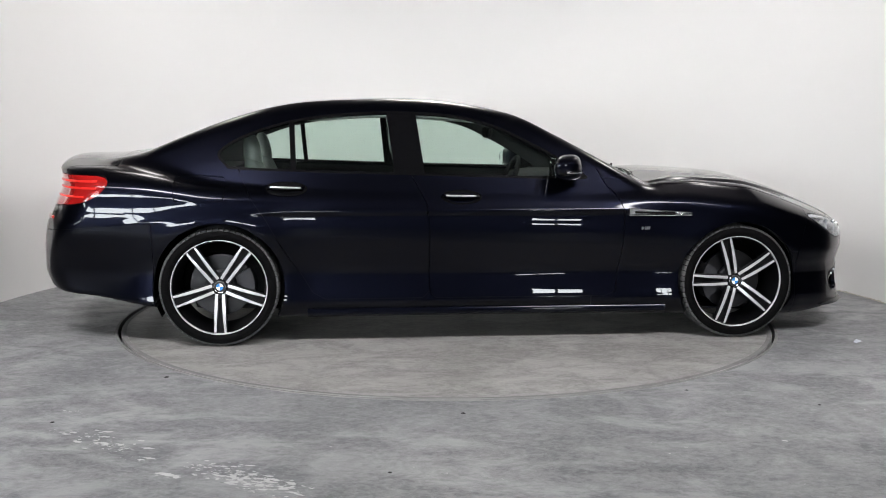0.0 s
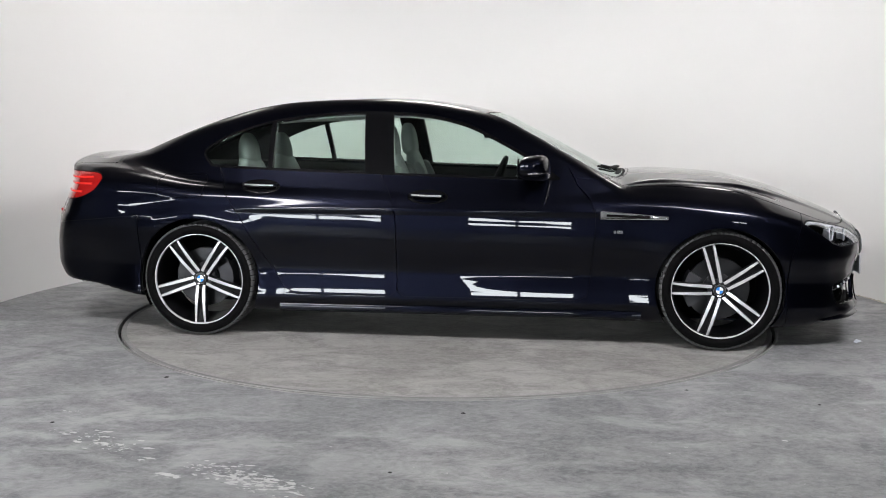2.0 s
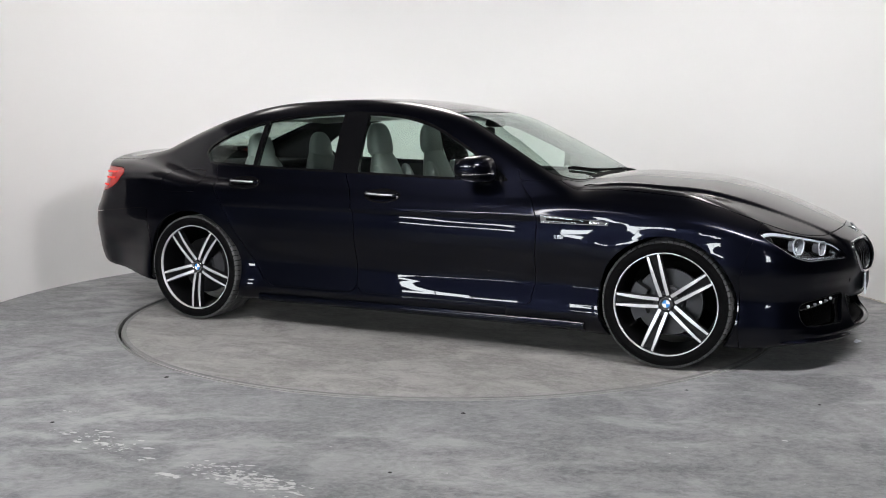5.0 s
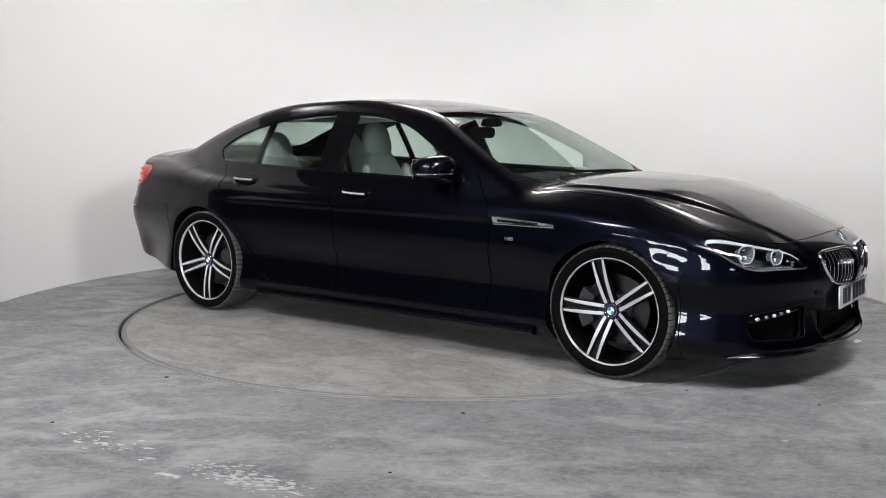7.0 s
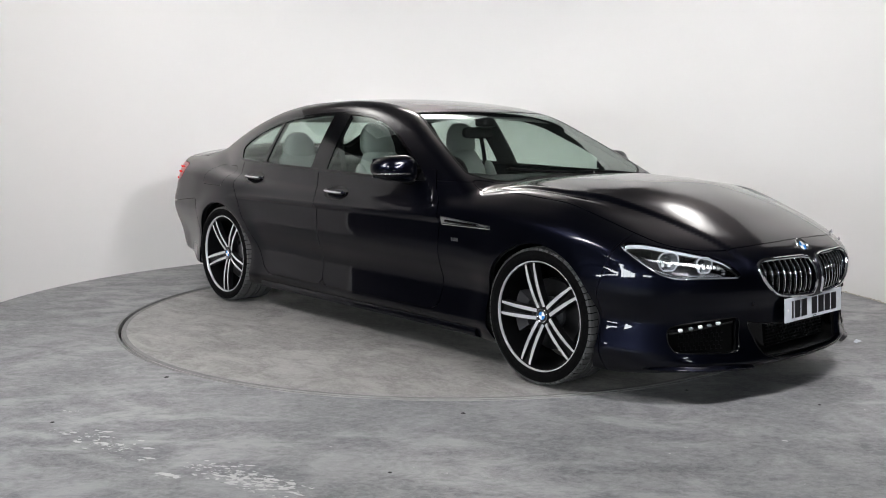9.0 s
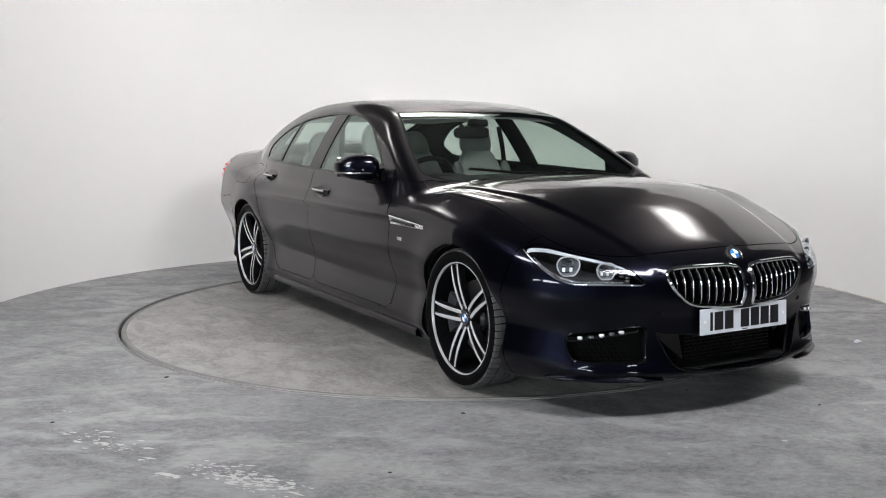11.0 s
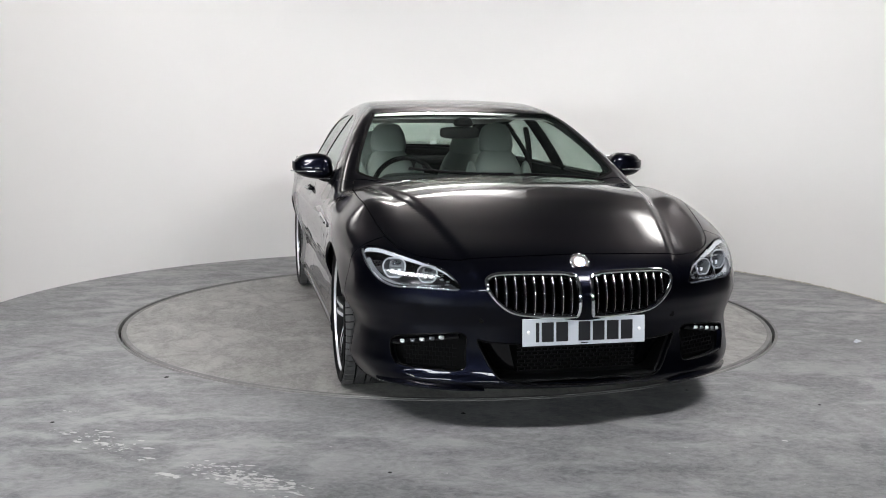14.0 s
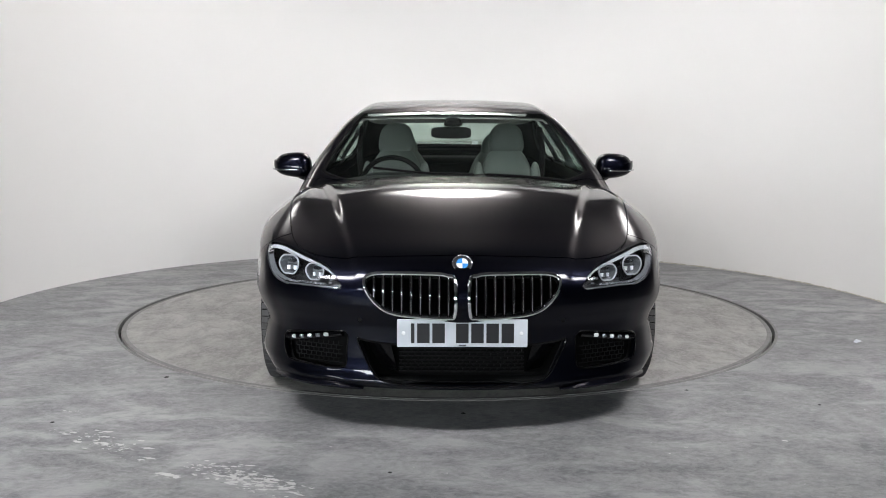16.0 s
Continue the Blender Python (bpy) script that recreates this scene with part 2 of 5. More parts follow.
def soft_material(name, colour, power):
    """Cloth of a soft lamp: emission brightest in its middle, fading towards the edge."""
    m = bpy.data.materials.new(name)
    m.use_nodes = True
    nt = m.node_tree
    b = nt.nodes["Principled BSDF"]
    b.inputs["Base Color"].default_value = (0.8, 0.8, 0.8, 1)
    tc = nt.nodes.new("ShaderNodeTexCoord")
    mp = nt.nodes.new("ShaderNodeMapping")
    mp.inputs["Location"].default_value, mp.inputs["Scale"].default_value = (-1, -1, 0), (2, 2, 0)
    gr = nt.nodes.new("ShaderNodeTexGradient")
    gr.gradient_type = "SPHERICAL"
    mul = nt.nodes.new("ShaderNodeMath")
    mul.operation, mul.inputs[1].default_value = "MULTIPLY", power
    nt.links.new(tc.outputs["Generated"], mp.inputs["Vector"])
    nt.links.new(mp.outputs["Vector"], gr.inputs["Vector"])
    soft = nt.nodes.new("ShaderNodeMath")
    soft.operation, soft.inputs[1].default_value = "POWER", 1.7
    nt.links.new(gr.outputs["Fac"], soft.inputs[0])
    nt.links.new(soft.outputs["Value"], mul.inputs[0])
    b.inputs["Emission Color"].default_value = (*colour, 1)
    nt.links.new(mul.outputs["Value"], b.inputs["Emission Strength"])
    return m


def unseen_soft_lamp(x, y, z, sx, sy, tilt, turn, mat):
    base = new("unseen_soft_lamp")
    base.matrix_world = pose(x, y, z, 0, 0, turn) @ pose(0, 0, 0, tilt, 0, 0)
    vs, fs, n = [], [], 24
    for i in range(n + 1):
        for j in range(n + 1):
            u, v = 2 * i / n - 1, 2 * j / n - 1
            vs.append((sx / 2 * u, sy / 2 * v, -0.03 * (1 - u * u) * (1 - v * v)))
    for i in range(n):
        for j in range(n):
            a = i * (n + 1) + j
            fs.append((a, a + 1, a + n + 2, a + n + 1))
    smooth(part("diffuser", (vs, fs), mat, base, "glowing white cloth front"))
    part("housing", box_bm(sx + 0.05, sy + 0.05, 0.12, 0.02, (0, 0, 0.075)), MATT_BLACK, base)
    for u in (-0.35, 0.35):
        # hanger rod from the housing up to the ceiling
        foot = base.matrix_world @ Vector((u * sx, 0, 0.10))
        rod = part("hanger", tube([(0, 0, 0), (0, 0, ROOM_H - foot.z)], 0.012), MATT_BLACK, base)
        rod.matrix_local = base.matrix_world.inverted() @ Matrix.Translation(foot)
    tagged(base, "unseen black soft lamp with a glowing cloth front under the ceiling", "lamp", group="soft lamps")


BACK_CLOTH = soft_material("lamp_cloth_warm", (1.0, 0.975, 0.94), 54.0)
DIM_CLOTH = soft_material("lamp_cloth_dim", (1.0, 0.975, 0.94), 12.0)
RIGHT_CLOTH = soft_material("lamp_cloth_right", (1.0, 0.975, 0.94), 26.0)
FILL_RIGHT_CLOTH = soft_material("added_fill_cloth_right", (1.0, 0.98, 1.0), 116.0)
FILL_LEFT_CLOTH = soft_material("added_fill_cloth_left", (1.0, 0.98, 1.0), 112.0)
unseen_soft_lamp(0.0, 2.10, 3.18, 1.7, 0.6, -45, 0, BACK_CLOTH)
unseen_soft_lamp(2.45, 0.85, 3.18, 1.3, 0.6, -50, -70, RIGHT_CLOTH)
unseen_soft_lamp(-2.25, 1.30, 3.20, 1.3, 0.6, -36, 60, DIM_CLOTH)
# two unseen lamps on the camera's side, added to light wall and floor
unseen_soft_lamp(2.0, -3.2, 2.95, 2.4, 0.8, 65, 10, FILL_RIGHT_CLOTH)
unseen_soft_lamp(-2.1, -3.2, 2.95, 2.4, 0.8, 65, -10, FILL_LEFT_CLOTH)


def hall_window(name, x0, x1, z0, z1, bars):
    y = -7.49
    w = part(name, box_bm(x1 - x0 + 0.08, 0.05, z1 - z0 + 0.08, 0.006, ((x0 + x1) / 2, y, (z0 + z1) / 2)), MATT_BLACK)
    n = bars
    for i in range(n):
        a, b = x0 + (x1 - x0) * i / n + 0.02, x0 + (x1 - x0) * (i + 1) / n - 0.02
        part("pane", box_bm(b - a, 0.01, z1 - z0, 0.003, ((a + b) / 2, y + 0.03, (z0 + z1) / 2)), DAYLIGHT, w)
    tagged(w, "bright daylit strip window in the hall wall", "window", kind="structure")


DAYLIGHT = material("daylit_pane", (0.8, 0.8, 0.8), rough=0.2, emit=(0.90, 0.96, 1.0), power=42.0)
hall_window("window_1", -1.28, -0.06, 1.16, 1.42, 2)
hall_window("window_2", -5.25, -2.35, 1.10, 1.54, 4)
hall_window("window_4", -8.60, -6.10, 1.28, 1.46, 3)
hall_window("window_3", 2.45, 3.10, 1.15, 1.40, 2)

# ------------------------------------------------ the car body as one smooth surface
class Curve:
    """Monotone cubic through (x, y) pairs, straight beyond its ends."""

    def __init__(self, pairs):
        p = np.array(sorted(pairs), float)
        self.x, self.y = p[:, 0], p[:, 1]
        h, d = np.diff(self.x), np.diff(self.y) / np.diff(self.x)
        m = np.zeros(len(self.x))
        m[0], m[-1] = d[0], d[-1]
        for i in range(1, len(m) - 1):
            if d[i - 1] * d[i] > 0:
                a, b = 2 * h[i] + h[i - 1], h[i] + 2 * h[i - 1]
                m[i] = (a + b) / (a / d[i - 1] + b / d[i])
        self.h, self.m = h, m

    def __call__(self, v):
        v = np.asarray(v, float)
        i = np.clip(np.searchsorted(self.x, v) - 1, 0, len(self.h) - 1)
        h = self.h[i]
        t = np.clip((v - self.x[i]) / h, 0, 1)
        out = ((1 + 2 * t) * (1 - t) ** 2 * self.y[i] + t * (1 - t) ** 2 * h * self.m[i]
               + t * t * (3 - 2 * t) * self.y[i + 1] + t * t * (t - 1) * h * self.m[i + 1])
        out = out + np.minimum(v - self.x[0], 0) * self.m[0] + np.maximum(v - self.x[-1], 0) * self.m[-1]
        return out


def smax(a, b, k):
    h = np.maximum(k - np.abs(a - b), 0) / k
    return np.maximum(a, b) + h * h * k * 0.25


def smin(a, b, k):
    return -smax(-a, -b, k)


def ramp(v, a, b):
    t = np.clip((v - a) / (b - a), 0, 1)
    return t * t * (3 - 2 * t)


HUB_X, HUB_Z, ARCH_F, ARCH_R = 1.485, 0.335, 0.352, 0.362
DECK = Curve([(-2.7, 1.00), (-2.54, 1.035), (-2.4, 1.062), (-2.15, 1.064), (-2.0, 1.055), (-1.5, 0.99), (-0.5, 0.955), (0.6, 0.94), (0.95, 0.962),
              (1.2, 0.958), (1.39, 0.949), (1.58, 0.934), (1.76, 0.896), (1.95, 0.847), (2.14, 0.776), (2.29, 0.708), (2.37, 0.655), (2.45, 0.58)])
WIDE = Curve([(-2.7, 0.80), (-2.4, 0.862), (-2.1, 0.903), (-1.8, 0.932), (-1.45, 0.944), (-1.0, 0.934), (-0.4, 0.927), (0.5, 0.925), (1.0, 0.928),
              (1.45, 0.934), (1.70, 0.922), (1.85, 0.903), (2.05, 0.856), (2.2, 0.788), (2.45, 0.70)])
SIDE = Curve([(0.05, -0.16), (0.14, -0.085), (0.19, -0.05), (0.245, -0.028), (0.285, -0.034), (0.32, -0.039), (0.36, -0.0445), (0.40, -0.049), (0.43, -0.045), (0.53, -0.015), (0.60, -0.001), (0.64, 0.0), (0.68, -0.002), (0.72, -0.006),
              (0.75, -0.0078), (0.785, -0.0082), (0.805, -0.0095), (0.835, -0.0135), (0.865, -0.026), (0.91, -0.062), (0.95, -0.095), (1.0, -0.16), (1.1, -0.30)])
LIFT = Curve([(-2.6, 0.05), (-1.6, 0.045), (-1.0, 0.03), (0.0, 0.0), (0.9, -0.025), (1.5, -0.06), (2.0, -0.12), (2.4, -0.2)])
NOSE = Curve([(0.05, 2.24), (0.13, 2.345), (0.175, 2.402), (0.20, 2.412), (0.23, 2.400), (0.30, 2.388), (0.36, 2.384), (0.42, 2.386), (0.47, 2.400), (0.52, 2.413), (0.58, 2.410), (0.64, 2.384), (0.68, 2.343), (0.72, 2.278), (0.80, 2.10)])
TAIL = Curve([(0.18, -2.39), (0.25, -2.47), (0.33, -2.555), (0.42, -2.582), (0.52, -2.582), (0.61, -2.574), (0.68, -2.560), (0.72, -2.538), (0.80, -2.505),
              (0.90, -2.465), (0.96, -2.470), (0.99, -2.478), (1.04, -2.46), (1.1, -2.42)])
BELLY = Curve([(-2.7, 0.31), (-2.2, 0.275), (-1.9, 0.235), (-1.2, 0.16), (0, 0.155), (1.1, 0.14), (1.85, 0.125), (2.1, 0.15), (2.35, 0.172)])
ROOF = Curve([(-2.7, 0.40), (-2.5, 0.62), (-2.3, 0.90), (-2.08, 1.03), (-1.94, 1.085), (-1.75, 1.166), (-1.57, 1.238), (-1.40, 1.297), (-1.2, 1.350), (-1.0, 1.38), (-0.8, 1.392),
              (-0.5, 1.40), (-0.28, 1.392), (-0.1, 1.373), (0.08, 1.343), (0.22, 1.307), (0.45, 1.20), (0.65, 1.097), (0.85, 0.99), (1.05, 0.88), (1.5, 0.60)])
CABIN = Curve([(-2.5, -0.36), (-2.1, -0.205), (-1.8, -0.115), (-1.5, -0.05), (-1.2, -0.015), (-0.8, 0.0), (0.2, 0.0), (0.6, -0.008), (0.95, -0.03), (1.3, -0.08)])


def hull(P):
    """Below zero inside the body, above it outside."""
    x, y, z = P[:, 0], np.abs(P[:, 1]), P[:, 2]
    # body below the windows
    zs = z - LIFT(x)
    zs = np.where(z < 0.6, zs + LIFT(x) * (1 - ramp(z, 0.3, 0.6)), zs)
    rf, rr = np.hypot(x - HUB_X, z - HUB_Z), np.hypot(x + HUB_X, z - HUB_Z)
    flare = 0.011 * np.exp(-((rf - 0.36) / 0.10) ** 2) + 0.012 * np.exp(-((rr - 0.37) / 0.09) ** 2)
    tail_tuck = 0.075 * ramp(-x, 1.86, 2.25) * (1 - ramp(z, 0.26, 0.66))
    scoop = 0.010 * ramp(z, 0.29, 0.42) * (1 - ramp(z, 0.44, 0.64)) * ramp(x, -0.1, 0.65) * (1 - ramp(x, 1.2, 1.4))
    flank = y - (WIDE(x) + SIDE(zs) + flare * (z > 0.1) - tail_tuck - scoop)
    vee = 0.72 - 0.22 * (x - 1.0) / 1.0
    dome = 0.020 * ramp(vee - y, -0.020, 0.020) * ramp(x, 0.9, 1.2)
    wing = 0.034 * np.exp(-((y - 0.76) / 0.10) ** 2) * ramp(x, 0.8, 1.3) * (1 - ramp(x, 1.75, 2.15))
    deck = z - (DECK(x) - 0.006 - (0.078 + 0.03 * ramp(x, 1.2, 2.2)) * (y / 0.8) ** 2.4 + dome + wing)
    nose = (x - (NOSE(z) - 0.42 * y ** 2 - 0.35 * np.maximum(y - 0.5, 0) ** 2)) * 0.9
    tail = (TAIL(z) + 0.22 * y ** 2 + 0.55 * np.maximum(y - 0.5, 0) ** 2 - x) * 0.9
    low = smax(flank, deck, 0.075)
    low = smax(low, nose, 0.09)
    low = smax(low, tail, 0.07)
    low = smax(low, BELLY(x) - z, 0.025)
    # cabin
    u = np.maximum(z - 0.95, -0.3)
    glass = (y - (0.840 + CABIN(x) - 0.50 * u - 0.42 * u * np.abs(u))) * 0.85
    roof = (z - (ROOF(x) + 0.004 - 0.070 * y ** 2)) * 0.9
    top = smax(smax(glass, roof, 0.055), 0.75 - z, 0.02)
    k = 0.022 + 0.07 * ramp(-x, 1.45, 2.0)
    return smin(low, top, k)


def slope(P, e=0.0015):
    g = np.zeros_like(P)
    for i in range(3):
        d = np.zeros(3)
        d[i] = e
        g[:, i] = (hull(P + d) - hull(P - d)) / (2 * e)
    return g


def settle(P, n=3):
    for _ in range(n):
        g = slope(P)
        P = P - g * (hull(P) / np.maximum((g * g).sum(1), 0.05))[:, None]
    return P


def cast(origin, way, far=2.2):
    lo, hi = np.zeros(len(origin)), np.full(len(origin), far)
    for _ in range(26):
        mid = (lo + hi) / 2
        inside = hull(origin + way * mid[:, None]) < 0
        lo, hi = np.where(inside, mid, lo), np.where(inside, hi, mid)
    return origin + way * lo[:, None]


def half_shell():
    """Triangles of the body's half with y above zero."""
    us = [(-1.55, math.pi - a) for a in np.linspace(0, math.pi / 2, 56)]
    us += [(x, math.pi / 2) for x in np.linspace(-1.55, 1.55, 170)[1:-1]]
    us += [(1.55, a) for a in np.linspace(math.pi / 2, 0, 70)]
    els = np.concatenate([np.linspace(-90, -32, 10), np.linspace(-30, 34, 78), np.linspace(35, 90, 40)])
    o, w = [], []
    for x, a in us:
        for e in np.radians(els):
            o.append((x, 0, 0.55))
            w.append((math.cos(e) * math.cos(a), math.cos(e) * math.sin(a), math.sin(e)))
    V = cast(np.array(o), np.array(w))
    V[np.abs(V[:, 1]) < 1e-6, 1] = 0
    n, F = len(els), []
    for i in range(len(us) - 1):
        for j in range(n - 1):
            a, b, c, d = i * n + j, i * n + j + 1, (i + 1) * n + j + 1, (i + 1) * n + j
            F += [(a, b, c), (a, c, d)]
    F = np.array(F)
    area = np.linalg.norm(np.cross(V[F[:, 1]] - V[F[:, 0]], V[F[:, 2]] - V[F[:, 0]]), axis=1)
    return V, F[area > 1e-9]


def clip(V, F, val):
    """The part of the triangles where val is above zero, cut cleanly along zero."""
    val = np.where(np.abs(val) < 1e-7, 1e-7, val)
    pos = val > 0
    cnt = pos[F].sum(1)
    out = [F[cnt == 3]]
    verts, made, extra = [V], {}, []

    def cut(a, b):
        key = (a, b) if a < b else (b, a)
        if key not in made:
            t = val[a] / (val[a] - val[b])
            made[key] = len(V) + len(extra)
            extra.append(V[a] + t * (V[b] - V[a]))
        return made[key]

    more = []
    for f in F[(cnt == 1) | (cnt == 2)]:
        f = [int(v) for v in f]
        for _ in range(3):
            p = [bool(pos[v]) for v in f]
            if (sum(p) == 1 and p[0]) or (sum(p) == 2 and not p[0]):
                break
            f = f[1:] + f[:1]
        a, b, c = f
        ab, ac = cut(a, b), cut(a, c)
        more += [(a, ab, ac)] if sum(p) == 1 else [(ab, b, c), (ab, c, ac)]
    if extra:
        verts.append(np.array(extra))
    if more:
        out.append(np.array(more))
    V2, F2 = np.concatenate(verts), np.concatenate(out)
    used, inv = np.unique(F2, return_inverse=True)
    return V2[used], inv.reshape(F2.shape)


def rounded(points, n=6, closed=True):
    """A smooth closed line through points (Catmull-Rom)."""
    p, out, m = np.array(points, float), [], len(points)
    for i in range(m if closed else m - 1):
        a, b, c, d = (p[(i + k) % m] if closed else p[min(max(i + k, 0), m - 1)] for k in (-1, 0, 1, 2))
        for t in np.arange(n) / n:
            out.append(0.5 * (2 * b + (c - a) * t + (2 * a - 5 * b + 4 * c - d) * t * t + (3 * b - a - 3 * c + d) * t ** 3))
    if not closed:
        out.append(p[-1])
    return np.array(out)


def outline(points, Q):
    """Signed distance of the 2D points Q from a closed line, below zero inside."""
    p = np.asarray(points, float)
    best, inside = np.full(len(Q), 1e9), np.zeros(len(Q), bool)
    for a, b in zip(p, np.roll(p, -1, 0)):
        e, w = b - a, Q - a
        t = np.clip((w @ e) / max(e @ e, 1e-12), 0, 1)
        best = np.minimum(best, np.hypot(*(w - t[:, None] * e).T))
        with np.errstate(divide="ignore", invalid="ignore"):
            hit = ((a[1] > Q[:, 1]) != (b[1] > Q[:, 1])) & (Q[:, 0] < e[0] * (Q[:, 1] - a[1]) / (e[1] if e[1] else 1e-12) + a[0])
        inside ^= hit
    return np.where(inside, -best, best)


def split(shell, field, gap=0.0):
    """Cuts a shell along field = 0, leaving a gap: the part inside and the part outside."""
    V, F = shell
    val = field(V)
    return clip(V, F, -(val + gap / 2)), clip(V, F, val - gap / 2)


def islands(shell):
    """The connected pieces of a shell, largest first."""
    V, F = shell
    lab = np.arange(len(V))
    while True:
        low = lab[F].min(1)
        nxt = lab.copy()
        for k in range(3):
            np.minimum.at(nxt, F[:, k], low)
        nxt = nxt[nxt]
        if (nxt == lab).all():
            break
        lab = nxt
    out = []
    for v in np.unique(lab[F[:, 0]]):
        f = F[lab[F[:, 0]] == v]
        used, inv = np.unique(f, return_inverse=True)
        out.append((V[used], inv.reshape(f.shape)))
    return sorted(out, key=lambda s: -len(s[1]))


def shell_part(name, shell, mat, parent, label="", sides=(1,), lip=0.012, inset=0.0, two=False):
    """One mesh from shell triangles with true surface normals and a turned-in edge. sides: 1 as it is, -1 mirrored."""
    V0, F0 = shell
    N0 = slope(V0)
    N0 /= np.maximum(np.linalg.norm(N0, axis=1), 1e-9)[:, None]
    V0 = V0 - N0 * inset
    vs, fs, ns, lips = [], [], [], []
    for s in sides:
        k = sum(len(v) for v in vs)
        V, N, F = V0 * (1, s, 1), N0 * (1, s, 1), F0.copy()
        cr = np.cross(V[F[:, 1]] - V[F[:, 0]], V[F[:, 2]] - V[F[:, 0]])
        flip = (cr * N[F].mean(1)).sum(1) < 0
        F[flip] = F[flip][:, ::-1]
        seam = np.abs(V[:, 1]) < 1e-6
        vs.append(V), ns.append(N)
        fs.append(np.where(seam[F], F, F + k) if k else F)
        if lip:
            E = np.concatenate([F[:, [0, 1]], F[:, [1, 2]], F[:, [2, 0]]])
            key = E.min(1) * (len(V) + 1) + E.max(1)
            _, first, count = np.unique(key, return_index=True, return_counts=True)
            for a, b in E[first[count == 1]]:
                if abs(V[a, 1]) < 1e-4 and abs(V[b, 1]) < 1e-4:
                    continue
                out = np.cross(V[b] - V[a], N[a] + N[b])
                ln = np.linalg.norm(out)
                if ln > 1e-9:
                    lips.append((V[b], V[a], V[a] - N[a] * lip, V[b] - N[b] * lip, out / ln))
    n0 = sum(len(v) for v in vs)
    verts, norms = np.concatenate(vs), np.concatenate(ns)
    faces = [tuple(int(i) for i in f) for f in np.concatenate(fs)]
    if lips:
        verts = np.concatenate([verts, np.array([p for q in lips for p in q[:4]])])
        norms = np.concatenate([norms, np.array([q[4] for q in lips for _ in range(4)])])
        faces += [(n0 + 4 * i, n0 + 4 * i + 1, n0 + 4 * i + 2, n0 + 4 * i + 3) for i in range(len(lips))]
    me = bpy.data.meshes.new(name)
    me.from_pydata(verts.tolist(), [], faces)
    me.materials.append(mat)
    me.shade_smooth()
    me.normals_split_custom_set_from_vertices(norms.tolist())
    ob = new(name, me)
    ob.parent = parent
    if label:
        ob["label"] = label
    return ob


def pane_part(name, shell, mat, parent, label="", sides=(1,), inset=0.0, thick=0.004):
    """A solid pane of glass: outer face, inner face and edges."""
    V0, F0 = shell
    N0 = slope(V0)
    N0 /= np.maximum(np.linalg.norm(N0, axis=1), 1e-9)[:, None]
    vs, fs, ns = [], [], []
    for s in sides:
        k = sum(len(v) for v in vs)
        n = len(V0)
        N = N0 * (1, s, 1)
        A = (V0 - N0 * inset) * (1, s, 1)
        F = F0.copy()
        cr = np.cross(A[F[:, 1]] - A[F[:, 0]], A[F[:, 2]] - A[F[:, 0]])
        flip = (cr * N[F].mean(1)).sum(1) < 0
        F[flip] = F[flip][:, ::-1]
        vs += [A, A - N * thick]
        ns += [N, -N]
        seam = np.abs(A[:, 1]) < 1e-6
        at = np.where(seam, np.arange(n), np.arange(n) + k)
        fs += [tuple(int(at[i]) for i in f) for f in F] + [tuple(int(at[i]) + n for i in f[::-1]) for f in F]
        E = np.concatenate([F[:, [0, 1]], F[:, [1, 2]], F[:, [2, 0]]])
        _, first, count = np.unique(E.min(1) * (n + 1) + E.max(1), return_index=True, return_counts=True)
        fs += [(int(at[b]), int(at[a]), int(at[a]) + n, int(at[b]) + n) for a, b in E[first[count == 1]] if not (seam[a] and seam[b])]
    me = bpy.data.meshes.new(name)
    me.from_pydata(np.concatenate(vs).tolist(), [], fs)
    me.materials.append(mat)
    me.shade_smooth()
    me.normals_split_custom_set_from_vertices(np.concatenate(ns).tolist())
    ob = new(name, me)
    ob.parent = parent
    ob.visible_shadow = False
    if label:
        ob["label"] = label
    return ob


def on_nose(y, z, inset=0.0):
    """Place on the front of the body at y and height z."""
    y, z = np.atleast_1d(np.array(y, float)), np.atleast_1d(np.array(z, float))
    o = np.stack([np.full(len(y), 1.3), y, z], 1)
    P = cast(o, np.tile([1.0, 0, 0], (len(y), 1)), 1.4)
    return P - np.array([inset, 0, 0])


def on_flank(x, z, side=-1):
    x, z = np.atleast_1d(np.array(x, float)), np.atleast_1d(np.array(z, float))
    o = np.stack([x, np.zeros(len(x)), z], 1)
    return cast(o, np.tile([0, float(side), 0], (len(x), 1)), 1.4)


def on_top(x, y):
    x, y = np.atleast_1d(np.array(x, float)), np.atleast_1d(np.array(y, float))
    o = np.stack([x, y, np.full(len(x), 0.5)], 1)
    return cast(o, np.tile([0, 0, 1.0], (len(x), 1)), 1.4)


XZ, XY, YZ = [0, 2], [0, 1], [1, 2]
DLO = rounded([(-1.50, 1.075), (-1.455, 1.005), (-1.40, 0.985), (-1.07, 0.972), (-0.75, 0.962), (-0.42, 0.953), (-0.10, 0.944), (0.23, 0.935), (0.50, 0.932), (0.60, 0.937),
               (0.52, 1.00), (0.40, 1.075), (0.23, 1.165), (0.07, 1.238), (-0.10, 1.283), (-0.26, 1.303), (-0.43, 1.311), (-0.59, 1.311), (-0.76, 1.302), (-0.92, 1.286),
               (-1.08, 1.26), (-1.25, 1.214), (-1.40, 1.152)], 4)
SCREEN_LINE = rounded([(1.00, -0.4), (1.00, 0.0), (0.985, 0.3), (0.93, 0.55), (0.83, 0.715), (0.745, 0.725), (0.50, 0.66), (0.21, 0.565), (0.165, 0.545), (0.185, 0.3), (0.205, 0.0), (0.205, -0.4)], 4)
